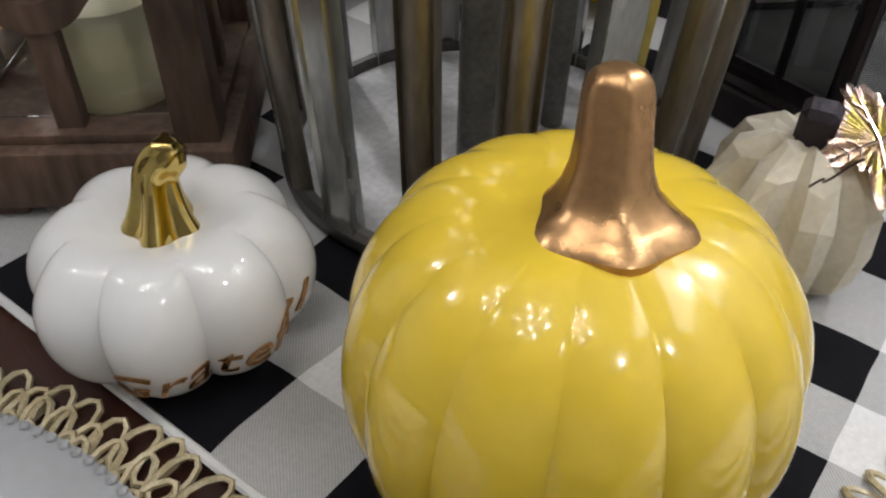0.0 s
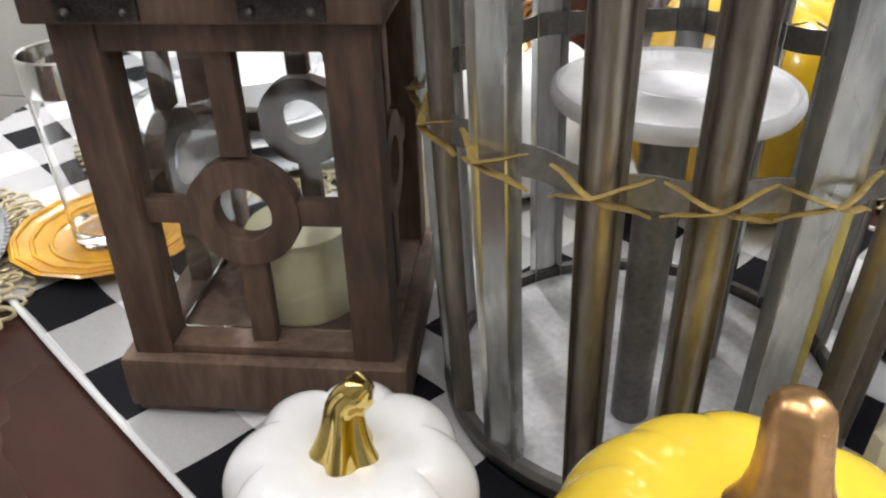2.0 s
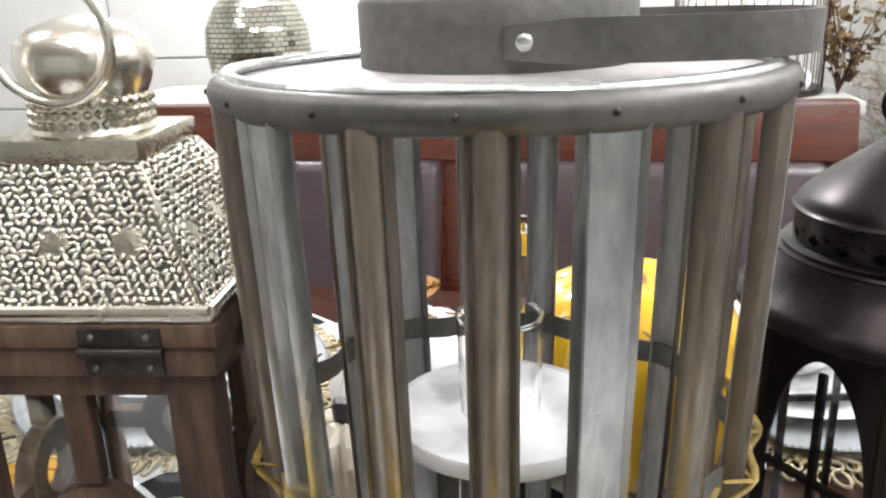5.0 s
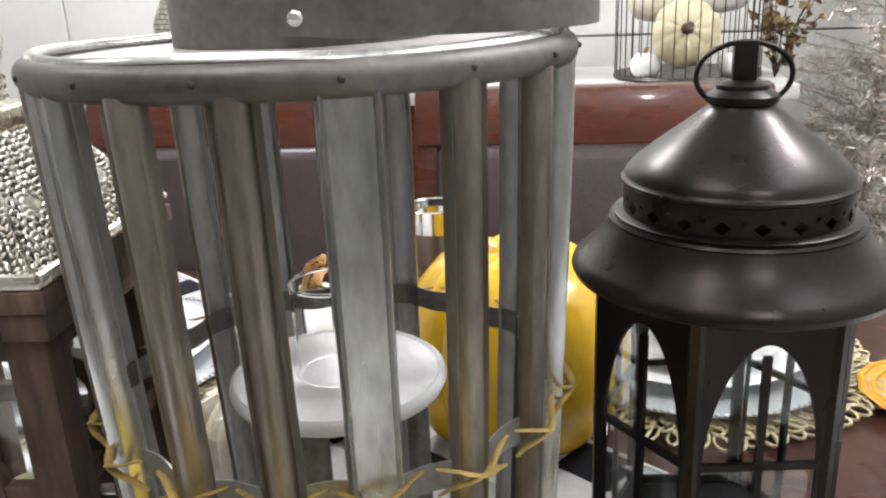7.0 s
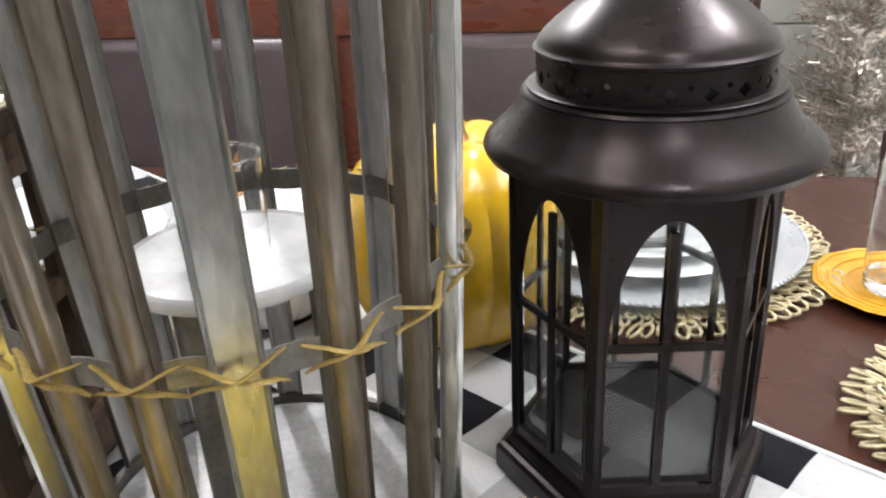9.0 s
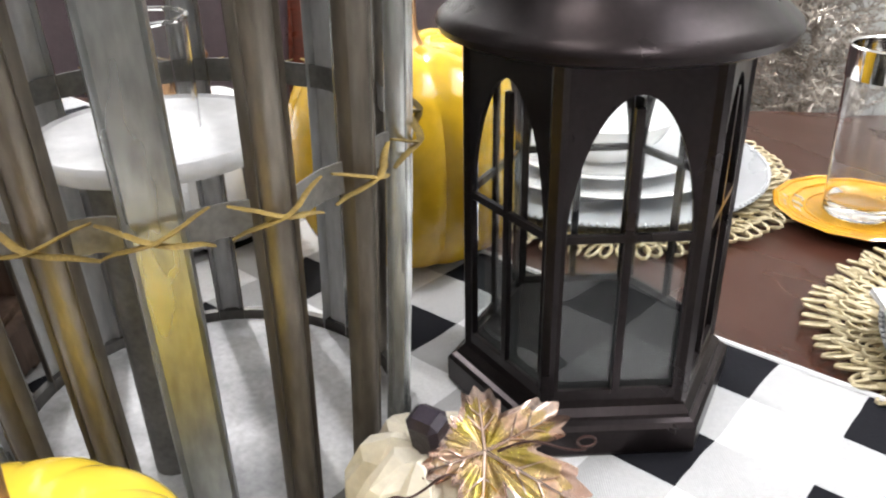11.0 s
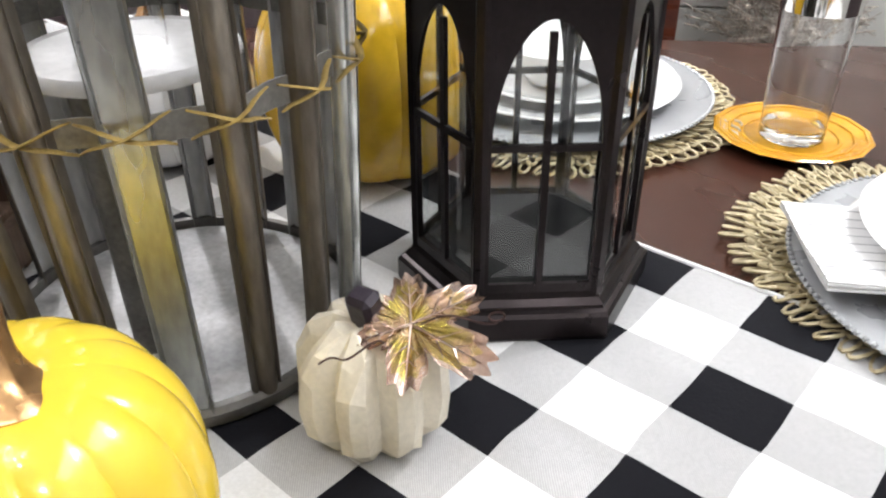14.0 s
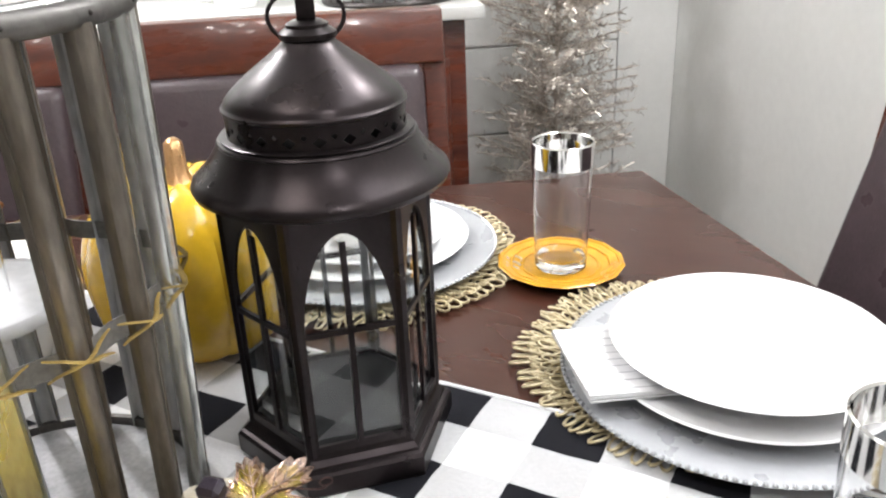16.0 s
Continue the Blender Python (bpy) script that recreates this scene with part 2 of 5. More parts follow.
MOSAIC = material("silver_mosaic_tile", (0.66, 0.64, 0.56), 0.15, 0.9, vary=0.2, scale=30)
FLOORWOOD = material("brown_floor_boards", (0.16, 0.10, 0.06), 0.4, vary=0.3, scale=4, stretch=(1, 8, 1))
CEILPAINT = material("white_ceiling_paint", (0.8, 0.8, 0.79), 0.8, vary=0.03, scale=4)
DRYLEAF = material("dried_golden_leaf", (0.34, 0.24, 0.11), 0.5, 0.2, vary=0.4, scale=60, colour2=(0.16, 0.10, 0.06))
GREENLEAF = material("dark_green_foliage", (0.035, 0.07, 0.03), 0.5, vary=0.4, scale=60)

# ---- mesh helpers ----


def mesh_object(name, bm, mat, parent=None, label="", smooth=True, sharp=40):
    me = bpy.data.meshes.new(name)
    bmesh.ops.recalc_face_normals(bm, faces=bm.faces)
    if smooth:
        for fc in bm.faces:
            fc.smooth = True
        lim = radians(sharp)
        for e in bm.edges:
            if len(e.link_faces) == 2 and e.calc_face_angle(0) > lim:
                e.smooth = False
    bm.to_mesh(me)
    bm.free()
    if mat:
        me.materials.append(mat)
    ob = new(name, me)
    if parent:
        ob.parent = parent
    if label:
        tagged(ob, label=label)
    return ob


def part(name, bm, mat, parent, label="", smooth=True, sharp=40):
    return mesh_object(name, bm, mat, parent, label, smooth, sharp)


def thing(name, m, label, category, group="", kind=""):
    ob = new(name)
    ob.matrix_world = m
    ob.empty_display_size = 0.02
    return tagged(ob, label, category, group, kind)


def lathe(profile, n=48, bm=None, closed=False, wobble=None):
    """Turns a profile of (radius, height) round z; the ends are closed with a fan if their radius is 0."""
    bm = bm or bmesh.new()
    rings = []
    for r, z in profile:
        if r < 1e-6:
            rings.append([bm.verts.new((0, 0, z))])
        else:
            ring = []
            for k in range(n):
                a = 2 * math.pi * k / n
                rr, zz = (r, z) if wobble is None else wobble(r, z, a)
                ring.append(bm.verts.new((rr * math.cos(a), rr * math.sin(a), zz)))
            rings.append(ring)
    pairs = list(zip(rings, rings[1:]))
    if closed:
        pairs.append((rings[-1], rings[0]))
    for a, b in pairs:
        for k in range(n):
            i, j = k, (k + 1) % n
            if len(a) == 1 and len(b) == 1:
                break
            if len(a) == 1:
                bm.faces.new((a[0], b[i], b[j]))
            elif len(b) == 1:
                bm.faces.new((a[i], b[0], a[j]))
            else:
                bm.faces.new((a[i], b[i], b[j], a[j]))
    return bm


def box(size, centre=(0, 0, 0), bevel=0.0, bm=None, m=None, seg=2):
    own = bmesh.new()
    bmesh.ops.create_cube(own, size=1)
    bmesh.ops.scale(own, vec=size, verts=own.verts)
    if bevel:
        bmesh.ops.bevel(own, geom=own.edges[:], offset=bevel, segments=seg, affect="EDGES", profile=0.5)
    bmesh.ops.translate(own, vec=centre, verts=own.verts)
    if m is not None:
        bmesh.ops.transform(own, matrix=m, verts=own.verts)
    return join(bm, own)


def join(bm, own):
    if bm is None:
        return own
    me = bpy.data.meshes.new("tmp")
    own.to_mesh(me)
    own.free()
    bm.from_mesh(me)
    bpy.data.meshes.remove(me)
    return bm


def tube(points, radius, sides=8, bm=None, closed=False, flat=1.0, cap=True):
    """A round rod along points; radius may be a number or one per point."""
    bm = bm or bmesh.new()
    pts = [Vector(p) for p in points]
    n = len(pts)
    rad = [radius] * n if isinstance(radius, (int, float)) else radius
    up = Vector((0, 0, 1))
    rings = []
    side = None
    for i, p in enumerate(pts):
        a = pts[(i - 1) % n] if closed or i > 0 else p
        b = pts[(i + 1) % n] if closed or i < n - 1 else p
        d = (b - a).normalized()
        if side is None:
            side = d.cross(up if abs(d.z) < 0.9 else Vector((1, 0, 0))).normalized()
        else:
            side = (side - d * side.dot(d)).normalized()
        top = d.cross(side)
        ring = []
        for k in range(sides):
            t = 2 * math.pi * k / sides
            ring.append(bm.verts.new(p + side * (rad[i] * math.cos(t)) + top * (rad[i] * flat * math.sin(t))))
        rings.append(ring)
    for i in range(n if closed else n - 1):
        a, b = rings[i], rings[(i + 1) % n]
        for k in range(sides):
            bm.faces.new((a[k], a[(k + 1) % sides], b[(k + 1) % sides], b[k]))
    if cap and not closed:
        bm.faces.new(rings[0][::-1])
        bm.faces.new(rings[-1])
    return bm


def prism(outline, z0, z1, bm=None):
    """A solid of a flat outline (x, y) between two heights."""
    bm = bm or bmesh.new()
    lo = [bm.verts.new((x, y, z0)) for x, y in outline]
    hi = [bm.verts.new((x, y, z1)) for x, y in outline]
    n = len(lo)
    bm.faces.new(lo[::-1])
    bm.faces.new(hi)
    for k in range(n):
        bm.faces.new((lo[k], lo[(k + 1) % n], hi[(k + 1) % n], hi[k]))
    return bm


def ring_band(outer, inner, thick, n=40):
    """A flat ring in the xz plane, thick along y."""
    bm = lathe([(inner, -thick / 2), (outer, -thick / 2), (outer, thick / 2), (inner, thick / 2)], n, closed=True)
    bmesh.ops.rotate(bm, matrix=Matrix.Rotation(radians(90), 3, "X"), verts=bm.verts)
    return bm


def spin(deg):
    return Matrix.Rotation(radians(deg), 4, "Z")


# ---- room ----
CORNER = Vector((-0.041, 0.701))
BACKLINE = Vector((-0.049, 0.674))
D1 = Vector((math.cos(radians(214)), math.sin(radians(214))))
D2 = Vector((math.cos(radians(-49.2)), math.sin(radians(-49.2))))
SIDE = 1.5


def beyond_edge(x, y):
    """How far a place lies outside the table top."""
    q = Vector((x, y)) - CORNER
    det = D1.x * D2.y - D1.y * D2.x
    u = (q.x * D2.y - q.y * D2.x) / det
    v = (D1.x * q.y - D1.y * q.x) / det
    return max(0.0, -u, -v, u - SIDE, v - SIDE)



def table_outline(inset=0.0):
    a = CORNER + (D1 + D2) * inset
    s = SIDE - 2 * inset
    return [tuple(a), tuple(a + D1 * s), tuple(a + D1 * s + D2 * s), tuple(a + D2 * s)]


def make_table():
    table = thing("dining_table", pose(0, 0, 0), "large square dark cherry wood dining table", "table")
    bm = prism(table_outline(), -0.045, -0.0015)
    bmesh.ops.bevel(bm, geom=[e for e in bm.edges], offset=0.006, segments=3, affect="EDGES", profile=0.6)
    part("tabletop", bm, TABLE, table)
    bm = prism(table_outline(0.09), -0.14, -0.045)
    part("apron", bm, TABLE, table)
    for x, y in table_outline(0.15):
        bm = lathe([(0, FLOOR), (0.035, FLOOR), (0.04, FLOOR + 0.3), (0.05, -0.2), (0.05, -0.14), (0, -0.14)], 20)
        bmesh.ops.translate(bm, vec=(x, y, 0), verts=bm.verts)
        part("leg", bm, TABLE, table)
    return table


make_table()


def make_runner():
    """Long checked runner laid corner to corner, with soft waves, turned down over the table's corners."""
    x0, x1, y0, y1 = -1.34, 0.90, -0.549, 0.002
    nx, ny = 260, 64
    bm = bmesh.new()
    grid = []
    for i in range(nx + 1):
        row = []
        for j in range(ny + 1):
            x, y = x0 + (x1 - x0) * i / nx, y0 + (y1 - y0) * j / ny
            v = noise.noise(Vector((x * 5, y * 5, 1.3)))
            z = 0.0015 + 0.0012 * (1 + v) + 0.0006 * (1 + noise.noise(Vector((x * 17, y * 17, 4))))
            wob = 0.004 * noise.noise(Vector((x * 3, 0.5 if y > -0.25 else 7.5, 0)))
            row.append(bm.verts.new((x, y + wob, z - 1.6 * beyond_edge(x, y))))
        grid.append(row)
    for i in range(nx):
        for j in range(ny):
            bm.faces.new((grid[i][j], grid[i + 1][j], grid[i + 1][j + 1], grid[i][j + 1]))
    runner = mesh_object("table_runner", bm, CLOTH)
    tagged(runner, "black and white buffalo check cotton table runner on the table", "table runner")
    for y in (y0, y1):
        hem = bmesh.new()
        pts = []
        for i in range(nx + 1):
            x = x0 + (x1 - x0) * i / nx
            wob = 0.004 * noise.noise(Vector((x * 3, 0.5 if y > -0.25 else 7.5, 0)))
            pts.append((x, y + wob, 0.0035 - 1.6 * beyond_edge(x, y)))
        tube(pts, 0.0025, 6, hem, flat=0.7)
        part("hem", hem, LINEN, runner, "white stitched hem")
    return runner


make_runner()


def quad_wall(name, p, q, z0, z1, thick, mat, kind="structure"):
    d = Vector((q[0] - p[0], q[1] - p[1], 0))
    nrm = Vector((-d.y, d.x, 0)).normalized() * thick
    outline = [p, q, (q[0] + nrm.x, q[1] + nrm.y), (p[0] + nrm.x, p[1] + nrm.y)]
    ob = mesh_object(name, prism(outline, z0, z1), mat, smooth=False)
    return tagged(ob, name.replace("_", " ") + " of plain painted plaster", "wall", kind=kind)

# ---- tin lantern ----


def tin_radius(z):
    return 0.119 + 0.0607 * z - 0.066 * z * z


def tin_post(angle, width, style, z0=0.006, z1=0.377):
    """One upright strip: pale flat strip with rolled edges, or brown strip pressed into a ridge."""
    bm = bmesh.new()
    if style == "pale":
        prof = [(-0.5, -0.006), (-0.5, 0.001), (-0.465, 0.0032), (-0.42, 0.0022), (-0.37, 0.0004), (0, 0.0), (0.37, 0.0004), (0.42, 0.0022), (0.465, 0.0032), (0.5, 0.001), (0.5, -0.006)]
    else:
        prof = [(-0.5, -0.005), (-0.5, -0.002), (-0.43, 0.0012), (-0.35, -0.0006), (-0.28, 0.0010), (-0.18, 0.0034), (0, 0.0042), (0.18, 0.0034), (0.28, 0.0010), (0.35, -0.0006), (0.43, 0.0012), (0.5, -0.002), (0.5, -0.005)]
    nz = 9
    front, back = [], []
    for i in range(nz):
        z = z0 + (z1 - z0) * i / (nz - 1)
        r = tin_radius(z)
        w = width * (0.9 + 0.1 * i / (nz - 1))
        f, b = [], []
        for s, d in prof:
            f.append(bm.verts.new((r + d, s * w, z)))
            b.append(bm.verts.new((r + d - (0.0014 if abs(s) < 0.49 else 0.0004), s * w * 0.94, z)))
        front.append(f)
        back.append(b)
    n = len(prof)
    for i in range(nz - 1):
        for k in range(n - 1):
            bm.faces.new((front[i][k], front[i][k + 1], front[i + 1][k + 1], front[i + 1][k]))
            bm.faces.new((back[i][k], back[i + 1][k], back[i + 1][k + 1], back[i][k + 1])).material_index = 1
        bm.faces.new((front[i][0], front[i + 1][0], back[i + 1][0], back[i][0]))
        bm.faces.new((front[i][-1], back[i][-1], back[i + 1][-1], front[i + 1][-1]))
    bmesh.ops.transform(bm, matrix=spin(angle), verts=bm.verts)
    return bm


TIN = (-0.237, -0.3008)
POST_ANGLES = [-93.6, -70.4, -50.3, -31.5, -10, 11.6]
POST_ANGLES += [11.6 + 21.23 * k for k in range(1, 12)]


def make_tin_lantern():
    lan = thing("tin_lantern", pose(*TIN, 0.004), "tall round galvanised lantern of upright metal strips", "lantern")
    r0 = tin_radius(0)
    part("base", lathe([(0, 0.0), (r0 + 0.002, 0.0), (r0 + 0.0045, 0.003), (r0 + 0.005, 0.011), (r0 + 0.002, 0.0145), (r0 - 0.003, 0.0145), (r0 - 0.004, 0.0065), (0, 0.006)], 72), ZINCDARK, lan, "dark zinc base ring")
    bm = lathe([(0, 0.0068), (r0 - 0.006, 0.0068), (r0 - 0.006, 0.0085), (r0 * 0.5, 0.0095), (0, 0.009)], 60)
    part("floor_plate", bm, ZINCFLOOR, lan, "whitewashed metal floor plate")
    for k, a in enumerate(POST_ANGLES):
        pale = k % 3 == 0
        w = 0.0248 if pale else 0.0208
        post = part("post", tin_post(a, w, "pale" if pale else "brown"), ZINC if pale else ZINCBROWN, lan, "pale zinc strip with rolled edges" if pale else "weathered brown ridged metal strip")
        post.data.materials.append(ZINCBACK)
    # lid
    prof = []
    for i in range(14):
        t = math.pi * 2 * i / 14
        prof.append((0.131 + 0.0065 * math.cos(t), 0.381 + 0.0075 * math.sin(t)))
    part("lid_rim", lathe(prof, 80, closed=True), ZINCDARK, lan, "rolled grey lid rim")
    part("lid", lathe([(0.1275, 0.377), (0.128, 0.386), (0.124, 0.3845), (0.09, 0.386), (0.06, 0.389), (0, 0.390), (0, 0.379), (0.115, 0.3765)], 72), ZINCLID, lan, "dusty whitewashed flat lid")
    lip = []
    for i in range(10):
        t = math.pi * 2 * i / 10
        lip.append((0.1275 + 0.0036 * math.cos(t), 0.3885 + 0.0028 * math.sin(t)))
    part("lid_lip", lathe(lip, 80, closed=True, wobble=lambda r, z, a: (r + 0.0004 * math.sin(9 * a + 1), z + 0.0006 * math.sin(5 * a))), ZINC, lan, "thin crimped metal lip")
    for k in range(16):
        own = bmesh.new()
        bmesh.ops.create_uvsphere(own, u_segments=8, v_segments=6, radius=0.0016)
        bmesh.ops.translate(own, vec=(0.1372, 0, 0.3815), verts=own.verts)
        bmesh.ops.transform(own, matrix=spin(22.5 * k - 100), verts=own.verts)
        part("rim_pin", own, IRON, lan, "small dark pin")
    part("collar", lathe([(0.0, 0.3885), (0.066, 0.3885), (0.066, 0.417), (0.0645, 0.419), (0.063, 0.417), (0.063, 0.394), (0, 0.394)], 60), ZINCDARK, lan, "dark grey chimney collar")
    # bail handle lying to one side
    yaw = 40.6
    bm = bmesh.new()
    rr, half = 0.069, 0.009
    line = [(0.003, -rr), (0.03, -rr), (0.077, -rr)]
    line += [(0.077 + rr * math.sin(radians(a)), -rr * math.cos(radians(a))) for a in range(12, 170, 12)]
    line += [(0.077, rr), (0.03, rr), (0.003, rr)]
    rows = []
    for i, (x, y) in enumerate(line):
        p = Vector((x, y))
        a, b = Vector(line[max(0, i - 1)]), Vector(line[min(len(line) - 1, i + 1)])
        d = (b - a).normalized()
        nrm = Vector((d.y, -d.x)) * 0.0016
        z = 0.401
        hh = half * (0.75 if i in (0, len(line) - 1) else 1)
        rows.append([bm.verts.new((p.x + nrm.x, p.y + nrm.y, z - hh)), bm.verts.new((p.x + nrm.x, p.y + nrm.y, z + hh)),
                     bm.verts.new((p.x - nrm.x, p.y - nrm.y, z + hh)), bm.verts.new((p.x - nrm.x, p.y - nrm.y, z - hh))])
    for a, b in zip(rows, rows[1:]):
        for k in range(4):
            bm.faces.new((a[k], a[(k + 1) % 4], b[(k + 1) % 4], b[k]))
    bm.faces.new(rows[0])
    bm.faces.new(rows[-1][::-1])
    bmesh.ops.transform(bm, matrix=spin(yaw), verts=bm.verts)
    handle = part("handle", bm, ZINCDARK, lan, "flat dark metal carrying handle folded to one side", sharp=30)
    for s in (-1, 1):
        bm = bmesh.new()
        bmesh.ops.create_uvsphere(bm, u_segments=14, v_segments=8, radius=0.004)
        bmesh.ops.scale(bm, vec=(1, 0.6, 1), verts=bm.verts)
        bmesh.ops.translate(bm, vec=(0.011, s * 0.071, 0.401), verts=bm.verts)
        bmesh.ops.transform(bm, matrix=spin(yaw), verts=bm.verts)
        part("rivet", bm, ZINC, handle, "bright rivet")
    # band round the strips, with raffia lashings
    zb = 0.196
    rb = tin_radius(zb)
    bm = bmesh.new()
    n = 136
    rows = []
    for k in range(n):
        a = 2 * math.pi * k / n
        r = rb - 0.003 + 0.0025 * math.cos(17 * (a - radians(POST_ANGLES[0])))
        sag = 0.0012 * math.sin(3 * a) + 0.001 * math.sin(7 * a)
        c, s = math.cos(a), math.sin(a)
        rows.append([bm.verts.new((r * c, r * s, zb - 0.0075 + sag)), bm.verts.new((r * c, r * s, zb + 0.0075 + sag)),
                     bm.verts.new(((r - 0.001) * c, (r - 0.001) * s, zb + 0.0075 + sag)), bm.verts.new(((r - 0.001) * c, (r - 0.001) * s, zb - 0.0075 + sag))])
    for k in range(n):
        a, b = rows[k], rows[(k + 1) % n]
        for j in range(4):
            bm.faces.new((a[j], a[(j + 1) % 4], b[(j + 1) % 4], b[j]))
    part("band", bm, ZINCBAND, lan, "grey metal band round the strips")
    for k, a in enumerate(POST_ANGLES):
        bm = bmesh.new()
        rng = random.Random(k)
        for sgn in (-1, 1):
            pts = []
            for i in range(-4, 5):
                u = i / 4
                ang = radians(a + u * 9.3)
                bulge = 0.0076 * math.exp(-(u * 1.9) ** 2) + 0.0012
                zz = zb + sgn * u * 0.0078 + rng.uniform(-0.0004, 0.0004) + 0.0006 * sgn
                rr2 = rb + bulge - 0.0005 + (0.0008 if sgn > 0 else 0)
                pts.append((rr2 * math.cos(ang), rr2 * math.sin(ang), zz))
            tube(pts, [0.0012, 0.0018, 0.0020, 0.0021, 0.0020, 0.0021, 0.0020, 0.0018, 0.0012], 6, bm, flat=0.4)
        part("raffia_lashing", bm, RAFFIA, lan, "crossed yellow raffia lashing")
    # candle platform on legs
    stand = part("candle_platform", lathe([(0, 0.188), (0.058, 0.188), (0.0625, 0.1895), (0.064, 0.193), (0.063, 0.197), (0.061, 0.1985), (0.059, 0.1968), (0, 0.1975)], 56), ZINCWHITE, lan, "round whitewashed candle platform")
    for k, a in enumerate((-62, 58, 178)):
        c, s = math.cos(radians(a)), math.sin(radians(a))
        bm = tube([(0.046 * c, 0.046 * s, 0.009), (0.046 * c, 0.046 * s, 0.189)], 0.011 if k == 0 else 0.007, 16)
        part("leg", bm, ZINCBAND, stand, "grey pipe leg")
    # the foot stands a little behind the lid: the body leans
    for ob in [*lan.children, *stand.children]:
        for v in ob.data.vertices:
            k = 0.012 * (1 - v.co.z / 0.377)
            v.co.x -= 0.69 * k
            v.co.y += 0.72 * k
    return lan


make_tin_lantern()


def make_votive():
    """Small clear glass sleeve standing on the platform inside the tin lantern."""
    g = thing("votive_glass", pose(TIN[0] - 0.004, TIN[1] + 0.004, 0.2018), "small clear glass candle sleeve on the whitewashed candle platform", "candle glass")
    sleeve = part("sleeve", lathe([(0.0222, 0), (0.0231, 0.03), (0.0238, 0.0555), (0.0230, 0.0555), (0.0223, 0.03), (0.0214, 0)], 40, closed=True), GLASS, g, "thin clear glass wall")
    sleeve.visible_shadow = False
    part("rolled_rim", lathe([(0.0231 + 0.0013 * math.cos(2 * math.pi * i / 8), 0.0560 + 0.0013 * math.sin(2 * math.pi * i / 8)) for i in range(8)], 40, closed=True), GLASS, g)
    return g


make_votive()

# ---- wooden lantern ----


def make_wood_lantern():
    lan = thing("wooden_lantern", pose(-0.436, -0.4185, 0.004, 0, 0, 40.84), "square weathered wooden lantern with a pierced silver metal roof", "lantern")
    H = 0.0893
    base = part("base", box((0.173, 0.173, 0.036), (0, 0, 0.024), 0.0025), OLDWOOD, lan)
    for sx in (-1, 1):
        for sy in (-1, 1):
            part("foot", box((0.05, 0.05, 0.0065), (sx * 0.058, sy * 0.058, 0.0032), 0.0015), OLDWOOD, base)
    po = 0.079
    pw = 0.024
    zr = 0.1345
    for sx in (-1, 1):
        for sy in (-1, 1):
            part("post", box((pw, pw, 0.2), (sx * (po - pw / 2), sy * (po - pw / 2), 0.1415), 0.0016), OLDWOOD, lan)
    for k in range(4):
        rot = spin(90 * k)
        part("top_rail", box((2 * po - 2 * pw, 0.018, 0.0155), (0, -po + 0.0105, 0.2338), 0.001, m=rot), OLDWOOD, lan)
        part("bottom_rail", box((2 * po - 2 * pw, 0.018, 0.006), (0, -po + 0.0105, 0.0450), 0.001, m=rot), OLDWOOD, lan)
        frame_ = part("fretwork", box((0.0145, 0.010, 0.058), (0, -po + 0.013, 0.197), 0.0008, m=rot), OLDWOOD, lan, "wooden cross bars with a central ring")
        part("bar", box((0.0145, 0.010, 0.062), (0, -po + 0.013, 0.0785), 0.0008, m=rot), OLDWOOD, frame_)
        for s in (-1, 1):
            part("bar", box((0.0265, 0.010, 0.0140), (s * 0.0425, -po + 0.013, zr), 0.0008, m=rot), OLDWOOD, frame_)
        bm = ring_band(0.0314, 0.0163, 0.0125)
        bmesh.ops.translate(bm, vec=(0, -po + 0.0125, zr), verts=bm.verts)
        bmesh.ops.transform(bm, matrix=rot, verts=bm.verts)
        part("ring", bm, OLDWOOD, frame_)
        pane = part("glass_pane", box((2 * po - 2 * pw + 0.004, 0.0016, 0.18), (0, -po + 0.0215, 0.138), 0, m=rot), PANE, lan, "clear glass pane", smooth=False)
        pane.visible_shadow = False
    part("lid_lower_frame", box((2 * H - 0.006, 2 * H - 0.006, 0.0155), (0, 0, 0.2492), 0.0014), OLDWOOD, lan)
    part("lid_upper_frame", box((2 * H, 2 * H, 0.0125), (0, 0, 0.2642), 0.0014), OLDWOOD, lan)
    for x in (-0.046, 0.041):
        hinge = part("hinge", box((0.042, 0.002, 0.0115), (x, -H - 0.001, 0.2637), 0.0005), IRON, lan, "dark iron butt hinge")
        part("leaf", box((0.040, 0.0026, 0.0125), (x, -H + 0.0012, 0.2497), 0.0005), IRON, hinge)
        part("knuckle", tube([(x - 0.0215, -H - 0.0022, 0.2570), (x + 0.0215, -H - 0.0022, 0.2570)], 0.0026, 10), IRON, hinge)
        for sx in (-1, 1):
            for z in (0.2650, 0.2485):
                bm = bmesh.new()
                bmesh.ops.create_uvsphere(bm, u_segments=8, v_segments=6, radius=0.0021)
                bmesh.ops.translate(bm, vec=(x + sx * 0.014, -H - 0.0014, z), verts=bm.verts)
                part("screw", bm, ZINCDARK, hinge)
    bm = lathe([(0, 0.0422), (0.0335, 0.0422), (0.035, 0.045), (0.035, 0.095), (0.0325, 0.099), (0.0265, 0.096), (0.005, 0.093), (0, 0.0935)], 40)
    bmesh.ops.translate(bm, vec=(0.012, -0.014, 0), verts=bm.verts)
    part("candle", bm, IVORY, lan, "thick ivory pillar candle")
